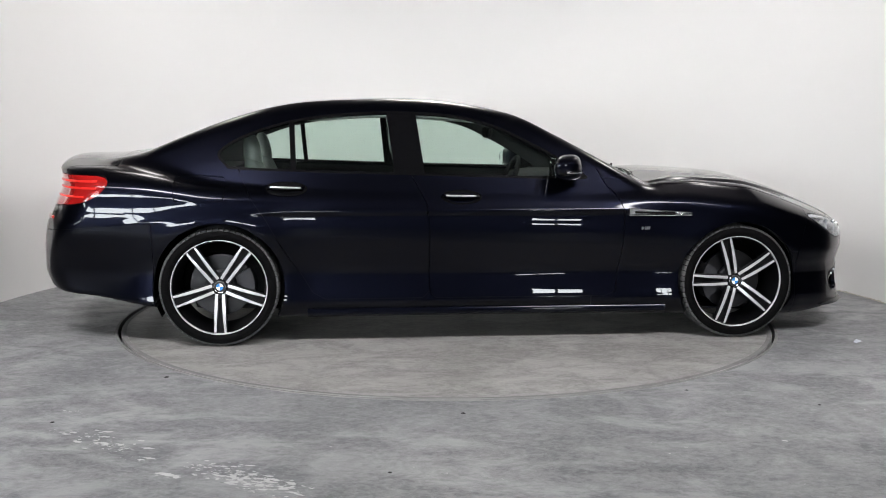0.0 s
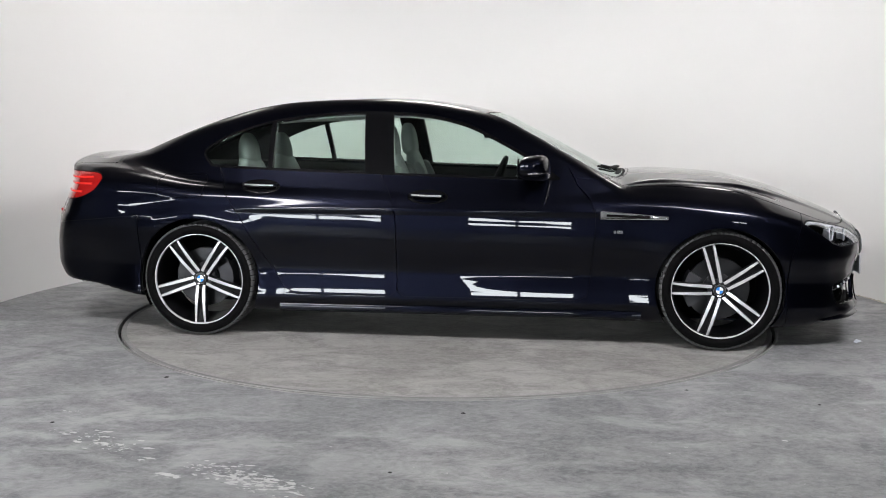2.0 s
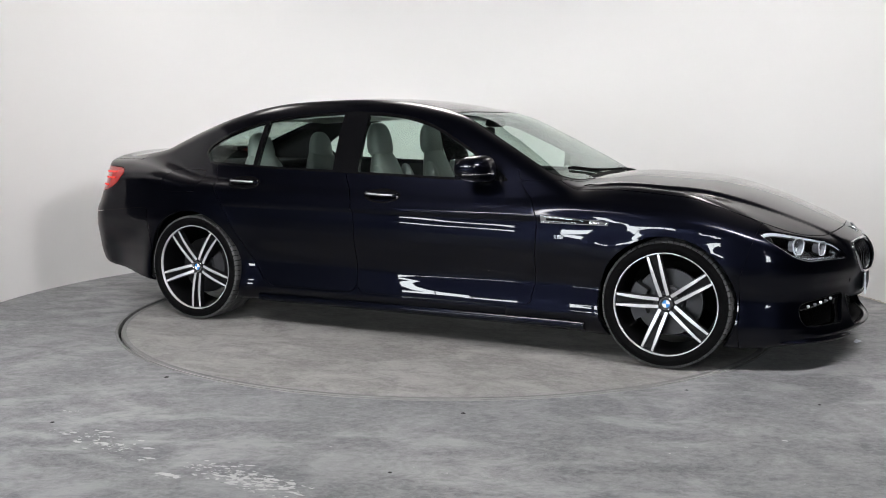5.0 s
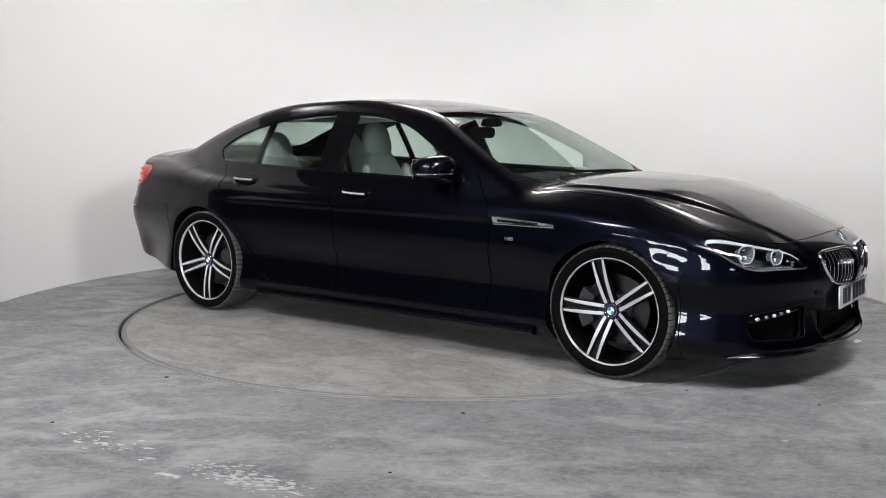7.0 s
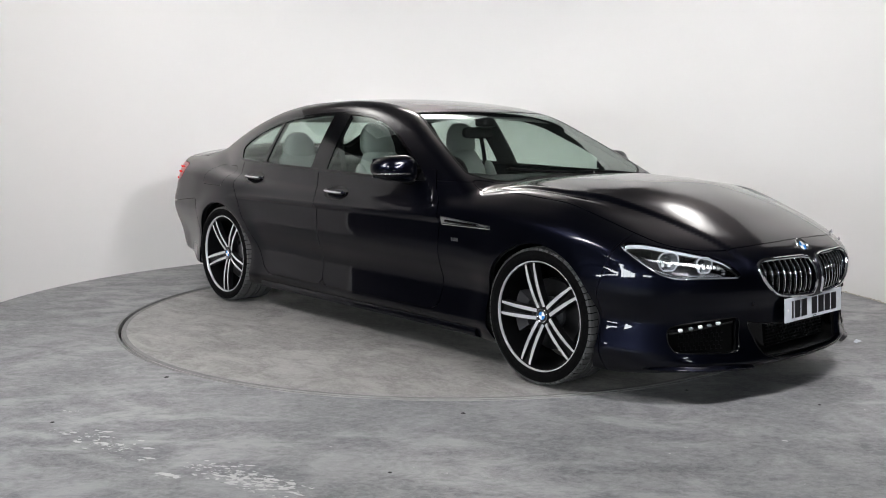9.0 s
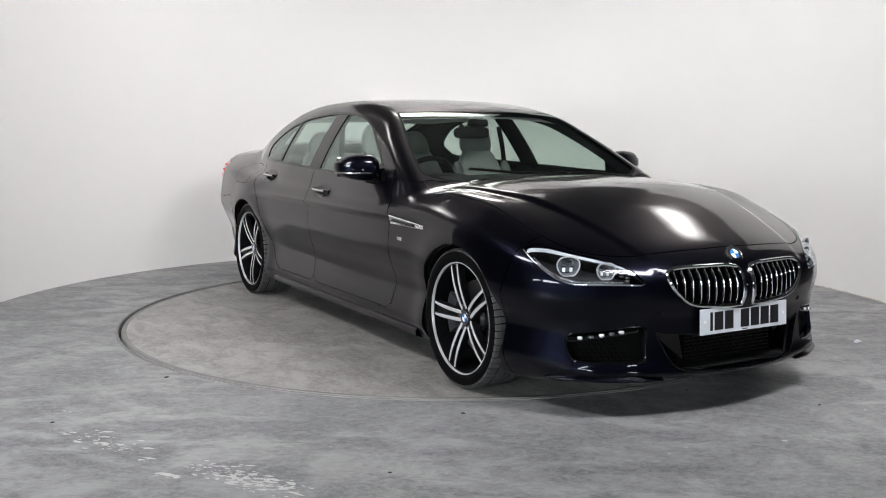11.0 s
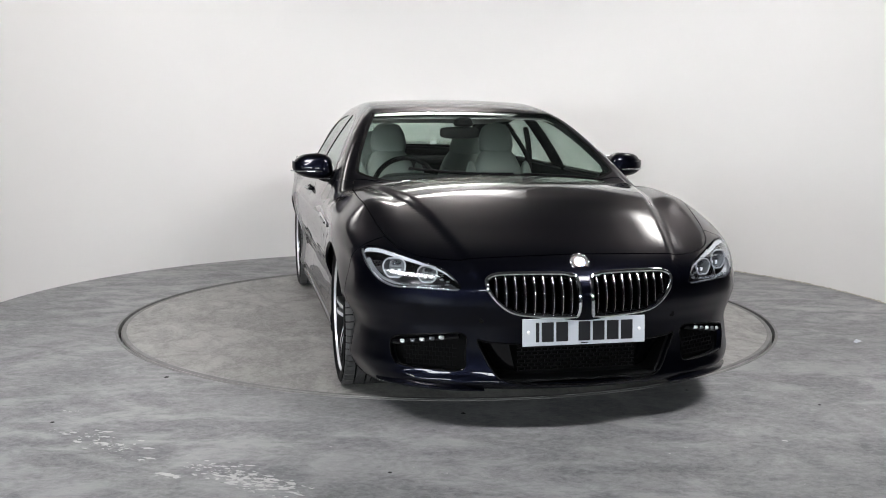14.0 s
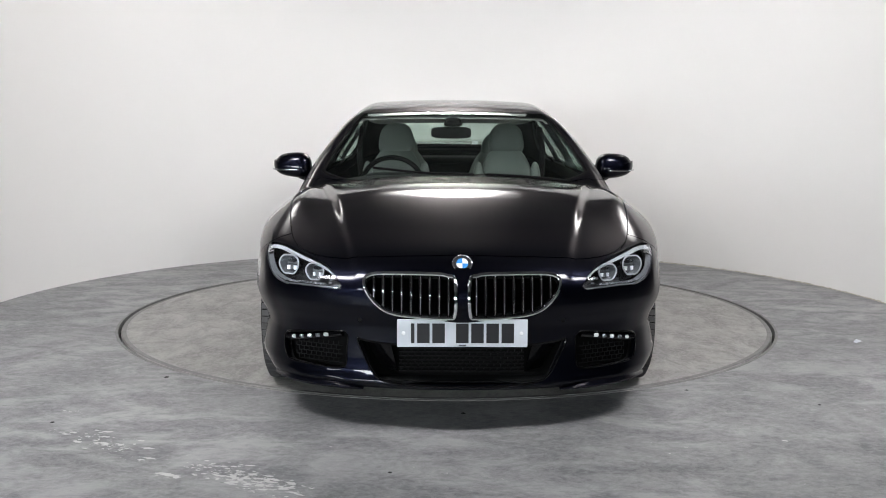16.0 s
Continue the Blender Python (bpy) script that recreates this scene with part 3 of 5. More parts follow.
BACK_LINE = rounded([(-1.42, -0.4), (-1.42, 0.0), (-1.41, 0.3), (-1.395, 0.46), (-1.45, 0.50), (-1.75, 0.50), (-1.95, 0.49), (-2.02, 0.44), (-2.045, 0.2), (-2.05, 0.0), (-2.05, -0.4)], 4)
HOOD_LINE = rounded([(1.02, -0.6), (1.02, 0.0), (1.00, 0.3), (0.945, 0.56), (0.87, 0.72), (0.93, 0.765), (1.3, 0.795), (1.62, 0.785), (1.90, 0.745), (2.05, 0.69), (2.16, 0.58), (2.23, 0.42), (2.265, 0.2), (2.272, 0.0), (2.272, -0.6)], 4)
LAMP_LINE = rounded([(0.130, 0.580), (0.165, 0.620), (0.215, 0.650), (0.26, 0.665), (0.34, 0.682), (0.45, 0.702), (0.56, 0.720), (0.62, 0.722), (0.652, 0.711), (0.625, 0.685), (0.578, 0.650), (0.53, 0.618), (0.483, 0.594), (0.41, 0.577), (0.325, 0.579), (0.22, 0.578)], 5)
TAIL_LINE = rounded([(-2.075, 0.925), (-2.085, 0.89), (-2.14, 0.835), (-2.28, 0.795), (-2.62, 0.79), (-2.62, 0.945), (-2.30, 0.955), (-2.12, 0.95)], 4)
FRONT_DOOR = np.array([(0.80, 0.75), (0.795, 0.60), (0.78, 0.40), (0.76, 0.285), (0.70, 0.262), (-0.28, 0.262), (-0.315, 0.30), (-0.315, 0.67), (-0.33, 0.79), (-0.365, 0.87), (-0.405, 0.935), (-0.41, 1.02), (0.64, 1.02), (0.70, 0.90), (0.76, 0.84)])
REAR_DOOR = np.array([(-0.315, 0.67), (-0.315, 0.30), (-0.35, 0.262), (-0.90, 0.262), (-0.97, 0.30), (-1.03, 0.40), (-1.10, 0.50), (-1.16, 0.60), (-1.22, 0.71), (-1.31, 0.84), (-1.37, 0.96), (-1.40, 1.05), (-0.41, 1.05), (-0.405, 0.935), (-0.365, 0.87), (-0.33, 0.79)])
KIDNEY = rounded([(0.030, 0.620), (0.060, 0.640), (0.12, 0.646), (0.31, 0.645), (0.375, 0.635), (0.395, 0.610), (0.375, 0.560), (0.325, 0.510), (0.27, 0.487), (0.18, 0.478), (0.06, 0.474), (0.030, 0.492)], 5)
INTAKE = rounded([(0.0, 0.352), (0.20, 0.354), (0.38, 0.365), (0.425, 0.372), (0.40, 0.31), (0.365, 0.245), (0.32, 0.212), (0.20, 0.200), (0.0, 0.197), (-0.2, 0.2), (-0.2, 0.354)], 5)
SIDE_INTAKE = rounded([(0.475, 0.394), (0.60, 0.388), (0.70, 0.374), (0.742, 0.357), (0.750, 0.31), (0.738, 0.265), (0.712, 0.250), (0.60, 0.245), (0.50, 0.245), (0.472, 0.262), (0.470, 0.32)], 5)


FLAP = rounded([(-1.69, 0.945), (-1.50, 0.945), (-1.455, 0.93), (-1.45, 0.83), (-1.49, 0.815), (-1.68, 0.815), (-1.715, 0.83), (-1.72, 0.93)], 4)


def lamp_plane(P):
    return np.stack([(P[:, 1] - (P[:, 0] - 2.0)) / math.sqrt(2), P[:, 2]], 1)


def where(ok, val):
    return np.where(ok, val, 1.0)


def build_car_body(car):
    both = (1, -1)
    s = half_shell()
    # wheel openings
    _, s = split(s, lambda V: where(V[:, 1] > 0.56, np.minimum(np.hypot(V[:, 0] - HUB_X, V[:, 2] - HUB_Z) - ARCH_F, np.hypot(V[:, 0] + HUB_X, V[:, 2] - HUB_Z) - ARCH_R)))
    # glass
    dlo, s = split(s, lambda V: where((V[:, 2] > 0.88) & (V[:, 1] > 0.35), outline(DLO, V[:, XZ])))
    screen, s = split(s, lambda V: where(V[:, 2] > 0.9, outline(SCREEN_LINE, V[:, XY])))
    back, s = split(s, lambda V: where(V[:, 2] > 1.0, outline(BACK_LINE, V[:, XY])))
    # lamps
    lamp, s = split(s, lambda V: where(V[:, 0] > 1.6, outline(LAMP_LINE, lamp_plane(V))), 0.004)
    # openings of the front bumper
    _, s = split(s, lambda V: where(V[:, 0] > 1.9, outline(KIDNEY, V[:, YZ])))
    _, s = split(s, lambda V: where(V[:, 0] > 1.9, outline(INTAKE, V[:, YZ])))
    _, s = split(s, lambda V: where(V[:, 0] > 1.9, outline(SIDE_INTAKE, V[:, YZ])))
    lining = s
    tail, s = split(s, lambda V: where((V[:, 0] < -1.9) & (V[:, 1] > 0.36), outline(TAIL_LINE, V[:, XZ])), 0.004)
    # panels
    hood, s = split(s, lambda V: where((V[:, 0] > 0.7) & (V[:, 2] > 0.62), outline(HOOD_LINE, V[:, XY])), 0.005)
    bumper, s = split(s, lambda V: 1.845 + 0.30 * np.maximum(V[:, 2] - 0.50, 0) - V[:, 0], 0.004)
    fdoor, s = split(s, lambda V: where((V[:, 1] > 0.4) & (V[:, 2] < 1.0), np.maximum(outline(FRONT_DOOR, V[:, XZ]), 0.62 - V[:, 1])), 0.005)
    rdoor, s = split(s, lambda V: where((V[:, 1] > 0.4) & (V[:, 2] < 1.02), np.maximum(outline(REAR_DOOR, V[:, XZ]), 0.62 - V[:, 1])), 0.005)
    fender, s = split(s, lambda V: np.maximum(0.62 - V[:, 0], V[:, 2] - 0.94), 0.002)
    boot, s = split(s, lambda V: np.maximum(np.maximum(V[:, 0] + 2.055, 0.74 - V[:, 2]), V[:, 1] - 0.70), 0.005)
    rbumper, s = split(s, lambda V: np.maximum(V[:, 0] + 1.84, V[:, 2] - 0.70 - 0.10 * (V[:, 0] + 1.9)), 0.004)
    shell_part("bonnet", hood, PAINT, car, sides=both)
    bumper, *slips = islands(bumper)
    shell_part("front_bumper", bumper, PAINT, car, sides=both, lip=0.02)
    for piece in slips:
        if len(piece[1]) > 6:
            for sd in both:
                shell_part("bumper_trim", piece, PAINT, car, sides=(sd,))
    flap, s = split(s, lambda V: where((V[:, 0] < -1.2) & (V[:, 1] > 0.6), outline(FLAP, V[:, XZ])), 0.003)
    shell_part("fuel_flap", flap, PAINT, car, sides=(-1,))
    shell_part("quarter_panel", flap, PAINT, car, sides=(1,))
    shell_part("body_shell", s, PAINT, car, sides=both)
    shell_part("rear_bumper", rbumper, PAINT, car, sides=both)
    shell_part("boot_lid", boot, PAINT, car, sides=both)
    for sd in both:
        shell_part("front_wing", fender, PAINT, car, sides=(sd,))
        shell_part("front_door", fdoor, PAINT, car, sides=(sd,))
        shell_part("rear_door", rdoor, PAINT, car, sides=(sd,))
    frit, screen = split(screen, lambda V: -outline(SCREEN_LINE, V[:, XY]) - 0.016)
    shell_part("screen_border", frit, MATT_BLACK, car, "black border of the windscreen", sides=both, lip=0.006)
    frit, back = split(back, lambda V: -outline(BACK_LINE, V[:, XY]) - 0.022)
    shell_part("rear_window_border", frit, GLOSS_BLACK, car, "black border of the rear window", sides=both, lip=0.006)
    pane_part("windscreen", screen, SCREEN, car, "clear greenish windscreen", sides=both)
    pane_part("rear_window", back, GLASS, car, "sloping rear window", sides=both)
    # side glass: black pillars between the panes
    bar = lambda x0, x1, lean: (lambda V: np.abs(V[:, 0] - (x0 + x1) / 2 - lean * (V[:, 2] - 0.95)) - (x1 - x0) / 2)
    edge, dlo2 = split(dlo, lambda V: -outline(DLO, V[:, XZ]) - 0.013)
    pillar, dlo2 = split(dlo2, bar(-0.505, -0.335, -0.12))
    rod, dlo2 = split(dlo2, bar(-1.085, -1.055, -0.06))
    front, rest = split(dlo2, lambda V: -0.45 - V[:, 0])
    rear, quarter = split(rest, lambda V: -1.07 - V[:, 0])
    for sd in both:
        shell_part("window_surround", edge, GLOSS_BLACK, car, "gloss black window trim", sides=(sd,), lip=0.015, inset=-0.001)
        shell_part("pillar_cover", pillar, GLOSS_BLACK, car, "gloss black pillar cover", sides=(sd,), lip=0.03)
        shell_part("window_bar", rod, GLOSS_BLACK, car, "black bar before the quarter pane", sides=(sd,), lip=0.03)
        for nm, g in (("front_door_glass", front), ("rear_door_glass", rear), ("quarter_glass", quarter)):
            pane_part(nm, g, GLASS, car, sides=(sd,), inset=0.004)
    return dict(lamp=lamp, tail=tail, lining=lining)


# ------------------------------------------------ car parts
def blob_bm(sx, sy, sz, power=2.6, n=20, m=14, taper=0.0, centre=(0, 0, 0), lean=0.0):
    """A cushion-like rounded block: superellipsoid, narrower towards its top by taper, leaning back by lean."""
    bm = bmesh.new()
    e = 2.0 / power
    pw = lambda v: math.copysign(abs(v) ** e, v)
    rows = []
    for j in range(m + 1):
        v = -math.pi / 2 + math.pi * j / m
        row = []
        for i in range(n):
            u = 2 * math.pi * i / n
            z = pw(math.sin(v))
            w = 1 - taper * (z + 1) / 2
            row.append(bm.verts.new((centre[0] + sx * w * pw(math.cos(v)) * pw(math.cos(u)) - lean * (z + 1), centre[1] + sy * w * pw(math.cos(v)) * pw(math.sin(u)), centre[2] + sz * z)))
        rows.append(row)
    for j in range(m):
        for i in range(n):
            k = (i + 1) % n
            bm.faces.new((rows[j][i], rows[j][k], rows[j + 1][k], rows[j + 1][i]))
    bmesh.ops.remove_doubles(bm, verts=bm.verts, dist=1e-5)
    return bm


def roundel(name, r, parent, m, depth=0.006):
    """Round enamel badge: bright ring, dark band, blue and white quarters."""
    vs, fs = lathe([(r * 0.9, 0), (r, 0.0), (r, depth * 0.8), (r * 0.96, depth), (r * 0.9, depth * 0.8)], 28)
    ring = part(name, (vs, fs), SATIN, parent)
    ring.matrix_local = m
    smooth(ring, 30)
    vs, fs = lathe([(r * 0.58, depth * 0.75), (r * 0.91, depth * 0.75)], 28)
    part("band", (vs, fs), INK, ring)
    for q in range(4):
        vs = [(0, 0, depth * 0.8)] + [(0.58 * r * math.cos(math.pi / 2 * q + math.pi / 2 * k / 7), 0.58 * r * math.sin(math.pi / 2 * q + math.pi / 2 * k / 7), depth * 0.8) for k in range(8)]
        part("quarter", (vs, [(0, k, k + 1) for k in range(1, 8)]), BLUE if q % 2 else ENAMEL, ring)
    return ring


def tyre_mesh(radius, width):
    """Carcass of the tyre: side walls and the floor of the tread grooves."""
    w = width / 2
    prof = [(0.256, -w * 0.80), (0.268, -w * 0.93), (0.288, -w), (radius - 0.035, -w), (radius - 0.018, -w * 0.97), (radius - 0.009, -w * 0.86)]
    prof += [(r, -h) for r, h in prof[::-1]]
    return lathe(prof, 120, "y")


def tread_mesh(radius, width):
    """Tread: shoulder blocks cut by cross grooves, slanted blocks next to them, a solid rib in the middle."""
    w, vs, fs = width / 2, [], []

    def block(a0, a1, rows, slant):
        b = len(vs)
        for r, h in rows:
            for a, f in ((a0, 0.004), (a0, 0), (0.5 * (a0 + a1), 0), (a1, 0), (a1, 0.004)):
                a = a + slant * h
                q = r - (0.008 if f else 0.0)
                vs.append((q * math.cos(a), h, q * math.sin(a)))
        for k in range(len(rows) - 1):
            for c in range(4):
                o = b + 5 * k + c
                fs.append((o, o + 1, o + 6, o + 5))

    n = 64
    step = 2 * math.pi / n
    for i in range(n):
        a = i * step
        for sd in (-1, 1):
            rows = [(radius - 0.015, sd * w * 0.945), (radius - 0.011, sd * w * 0.94), (radius - 0.005, sd * w * 0.91), (radius - 0.001, sd * w * 0.80), (radius, sd * w * 0.56), (radius - 0.008, sd * w * 0.55)]
            block(a, a + 0.84 * step, rows, 0.0)
            rows = [(radius - 0.008, sd * w * 0.49), (radius, sd * w * 0.48), (radius, sd * w * 0.15), (radius - 0.008, sd * w * 0.14)]
            block(a, a + 0.86 * step, rows, 4.0)
        rows = [(radius - 0.008, -w * 0.08), (radius, -w * 0.07), (radius, w * 0.07), (radius - 0.008, w * 0.08)]
        block(a, a + step, rows, 0.0)
    return vs, fs


def spoke_mesh(side):
    """One leg of a twin spoke, pointing up: dark flanks, machined face (second material)."""
    vs, fs, face = [], [], []
    rows = 9
    for i in range(rows):
        t = i / (rows - 1)
        r = 0.040 + 0.222 * t
        off = side * (0.0185 + 0.0095 * t)
        half = 0.0084 - 0.0028 * t + 0.0014 * math.sin(math.pi * t)
        y = 0.022 * (1 - t) ** 2 - 0.006 * math.sin(math.pi * t)
        for dx, dy in ((-half - 0.004, 0.034), (-half - 0.003, 0.006), (-half, 0.0), (half, 0.0), (half + 0.003, 0.006), (half + 0.004, 0.034)):
            vs.append((off + dx, y + dy, r))
    for i in range(rows - 1):
        a, b = 6 * i, 6 * i + 6
        for k in range(5):
            fs.append((a + k, a + k + 1, b + k + 1, b + k))
            face.append(1 if k == 2 else 0)
    return vs, fs, face


def build_wheel(car, x, y, out, width, spin):
    """A wheel whose outer face looks to out (-1 right, 1 left)."""
    w = width / 2
    face = -w + 0.012
    prof = [(0.256, -w + 0.022), (0.252, -w + 0.055), (0.240, 0.02), (0.236, w * 0.85), (0.250, w * 0.95), (0.258, w * 0.9)]
    vs, fs = lathe(prof, 72, "y")
    wheel = smooth(part("wheel", (vs, fs), RIM_DARK, car, "dark grey alloy wheel with machined twin spokes"), 40)
    wheel.matrix_local = pose(x, y, HUB_Z, 0, 0, 0 if out < 0 else 180)
    vs, fs = lathe([(0.2585, face + 0.012), (0.260, face + 0.001), (0.262, face - 0.002), (0.2655, face - 0.002), (0.2675, face + 0.002), (0.2665, face + 0.012)], 96, "y")
    smooth(part("rim_lip", (vs, fs), RIM_CUT, wheel, "bright machined rim lip"), 40)
    smooth(part("tyre", tyre_mesh(0.331, width), RUBBER, wheel, "low-profile black tyre"), 35)
    part("tread", tread_mesh(0.331, width), TREAD, wheel, "dusty grey tread with cross grooves, lightened to look lit")
    for k in range(5):
        for sd in (-1, 1):
            vs, fs, slot = spoke_mesh(sd)
            s = part("spoke", (vs, fs), RIM_DARK, wheel)
            s.data.materials.append(RIM_CUT)
            for p, i in zip(s.data.polygons, slot):
                p.material_index = i
            s.matrix_local = pose(0, face + 0.012, 0) @ pose(0, 0, 0, 0, -(spin + 72 * k - 90), 0)
        # dark web between the two legs
        web = [(-0.012, 0.030, 0.06), (0.012, 0.030, 0.06), (0.030, 0.012, 0.26), (-0.030, 0.012, 0.26), (-0.012, 0.050, 0.06), (0.012, 0.050, 0.06), (0.030, 0.034, 0.26), (-0.030, 0.034, 0.26)]
        b = part("web", (web, [(0, 1, 2, 3), (7, 6, 5, 4), (0, 3, 7, 4), (1, 5, 6, 2)]), RIM_DARK, wheel)
        b.matrix_local = pose(0, face + 0.012, 0) @ pose(0, 0, 0, 0, -(spin + 72 * k - 90), 0)
        vs, fs = lathe([(0.0, -0.003), (0.007, -0.003), (0.010, 0.0), (0.010, 0.01)], 10, "y")
        bolt = part("wheel_bolt", (vs, fs), INK, wheel)
        a = radians(spin + 72 * k)
        bolt.matrix_local = pose(0.056 * math.cos(a), face + 0.030, 0.056 * math.sin(a))
    vs, fs = lathe([(0.0, 0.0), (0.036, 0.0), (0.042, 0.002), (0.047, 0.010), (0.050, 0.03)], 40, "y")
    hub = smooth(part("hub", (vs, fs), RIM_DARK, wheel), 40)
    hub.matrix_local = pose(0, face + 0.033, 0)
    roundel("centre_cap", 0.034, wheel, pose(0, face + 0.032, 0, 90, 0, 0), 0.006)
    vs, fs = lathe([(0.085, 0.035), (0.172, 0.035), (0.174, 0.037), (0.174, 0.060), (0.085, 0.060)], 64, "y")
    smooth(part("brake_disc", (vs, fs), DISC, wheel, "bare steel brake disc"), 30).matrix_local = pose(0, -0.045, 0)
    vs, fs = lathe([(0.0, 0.0), (0.075, 0.0), (0.086, 0.012), (0.086, 0.04)], 40, "y")
    smooth(part("disc_hat", (vs, fs), CALIPER, wheel), 30).matrix_local = pose(0, -0.04, 0)
    cal = []
    for r, yy in ((0.115, -0.05), (0.19, -0.05), (0.19, 0.06), (0.115, 0.06)):
        cal.append((r, yy))
    vs, fs, st = [], [], 8
    for i in range(st + 1):
        a = radians(-32 + 64 * i / st)
        vs += [(r * math.cos(a), yy, r * math.sin(a)) for r, yy in cal]
    for i in range(st):
        for k in range(4):
            fs.append((4 * i + k, 4 * i + (k + 1) % 4, 4 * i + 4 + (k + 1) % 4, 4 * i + 4 + k))
    fs += [(3, 2, 1, 0), tuple(4 * st + k for k in range(4))]
    c = part("caliper", (vs, fs), CALIPER, wheel, "dark brake caliper")
    c.matrix_local = pose(0, -0.018, 0, 0, 0 if x * out > 0 else 180, 0)


def build_wells(car):
    for x, r in ((HUB_X, ARCH_F), (-HUB_X, ARCH_R)):
        for sd in (-1, 1):
            vs, fs, n = [], [], 40
            for i in range(n + 1):
                a = radians(-28 + 236 * i / n)
                for rr, yy in ((r + 0.004, 0.862), (r + 0.012, 0.79), (r + 0.012, 0.54), (0.05, 0.535)):
                    vs.append((x + rr * math.cos(a), sd * yy, HUB_Z + rr * math.sin(a)))
            for i in range(n):
                for k in range(3):
                    fs.append((4 * i + k, 4 * i + k + 1, 4 * i + k + 5, 4 * i + k + 4))
            smooth(part("arch_liner", (vs, fs), MATT_BLACK, car, "black plastic wheel-arch liner"), 40)


def lamp_spot(s, z, inset=0.0):
    """Place on the right-hand or left-hand lamp face for a lamp-plane coordinate (mirrored later)."""
    s, z = np.atleast_1d(np.array(s, float)), np.atleast_1d(np.array(z, float))
    d = np.array([1, 1, 0]) / math.sqrt(2)
    o = np.stack([np.full(len(s), 1.62), s * math.sqrt(2) - 0.38, z], 1)
    P = cast(o, np.tile(d, (len(s), 1)), 1.3)
    return P - d * inset


def build_headlamp(car, lamp, sd):
    lens = pane_part("headlamp", lamp, LENS, car, "clear headlamp with twin ringed projectors", sides=(sd,), thick=0.003)
    flip = np.array([1, sd, 1])
    V, F = lamp
    shell_part("lamp_housing", clip(V, F, np.ones(len(V))), LAMP_DARK, lens, sides=(sd,), lip=0, inset=0.085)
    line = np.array(LAMP_LINE)
    rim = lamp_spot(line[:, 0], line[:, 1], 0.012) * flip
    smooth(part("lamp_edge", tube(rim, 0.0036, True, 6), BOWL, lens, "pale lamp edge"))
    # thick pale brow along the top, tapering inwards
    top = rounded([(0.175, 0.618), (0.215, 0.641), (0.26, 0.656), (0.34, 0.674), (0.45, 0.694), (0.55, 0.711), (0.615, 0.712), (0.632, 0.705)], 6, False)
    t = np.linspace(0, 1, len(top))
    low_z = top[:, 1] - (0.005 + 0.012 * t)
    A, B, C = (lamp_spot(top[:, 0], z, d) * flip for z, d in ((top[:, 1], 0.010), (low_z, 0.014), (low_z + 0.002, 0.022)))
    n = len(top)
    vs = [tuple(p) for p in np.concatenate([A, B, C])]
    fs = [(k, k + 1, k + 1 + n, k + n) for k in range(n - 1)] + [(n + k, n + k + 1, k + 1 + 2 * n, k + 2 * n) for k in range(n - 1)]
    part("light_guide", (vs, fs), LAMP_WHITE, lens, "pale brow light guide")
    # lower chrome sill of the lamp
    sill = rounded([(0.60, 0.672), (0.555, 0.640), (0.515, 0.615), (0.478, 0.600), (0.41, 0.585), (0.325, 0.586), (0.22, 0.585)], 5, False)
    A, B = (lamp_spot(sill[:, 0], sill[:, 1] + dz, d) * flip for dz, d in ((0.0, 0.010), (0.004, 0.030)))
    n = len(sill)
    part("lamp_sill", ([tuple(p) for p in np.concatenate([A, B])], [(k, k + 1, k + 1 + n, k + n) for k in range(n - 1)]), BOWL, lens, "bright lower reflector")
    hexa = rounded([(-1.0, 0.45), (-0.62, 0.92), (0.0, 1.0), (0.62, 0.92), (1.0, 0.45), (0.98, -0.25), (0.55, -0.92), (0.0, -0.98), (-0.55, -0.92), (-0.98, -0.25)], 4)
    for s0, zz, rr in ((0.450, 0.646, 0.046), (0.288, 0.630, 0.039)):
        spot = lamp_spot(s0, zz)
        g = slope(spot)[0]
        flat = Vector((g[0], g[1], 0.0)).normalized()
        d = Vector((flat.x + 0.6, flat.y, 0.02)).normalized()
        at = Vector(spot[0]) - 0.036 * flat
        # local z looks out of the lamp, local y stays upright
        zdir = Vector((d.x, d.y * sd, d.z))
        xdir = Vector((0, 0, 1)).cross(zdir).normalized()
        m = Matrix((xdir, zdir.cross(xdir), zdir)).transposed().to_4x4()
        m.translation = (at.x, at.y * sd, at.z)
        ring = [(rr * u, rr * 0.88 * v, 0.012) for u, v in hexa]
        r = smooth(part("lamp_ring", tube(ring, 0.0036, True, 8), LAMP_WHITE, lens, "pale six-sided light ring"))
        r.matrix_local = m
        n = len(hexa)
        vs = [(rr * k * u, rr * 0.88 * k * v, z) for k, z in ((1.0, 0.011), (0.80, -0.004), (0.70, -0.026)) for u, v in hexa]
        vs.append((0.0, 0.0, -0.030))
        fs = [(b * n + q, b * n + (q + 1) % n, (b + 1) * n + (q + 1) % n, (b + 1) * n + q) for b in range(2) for q in range(n)]
        fs += [(2 * n + q, 2 * n + (q + 1) % n, 3 * n) for q in range(n)]
        smooth(part("bezel", (vs, fs), BOWL, lens), 30).matrix_local = m
        part("divider", box_bm(rr * 1.15, 0.002, 0.012, 0.0006, (0, -0.002, -0.010)), LAMP_DARK, lens).matrix_local = m
        vs, fs = lathe([(rr * 0.46, -0.020), (rr * 0.42, -0.008), (rr * 0.28, 0.000), (0.0, 0.004)], 20)
        q = smooth(part("projector", ([(x, 0.55 * y + rr * 0.34, z) for x, y, z in vs], fs), PROJECTOR, lens, "glassy projector lens"), 60)
        q.matrix_local = m
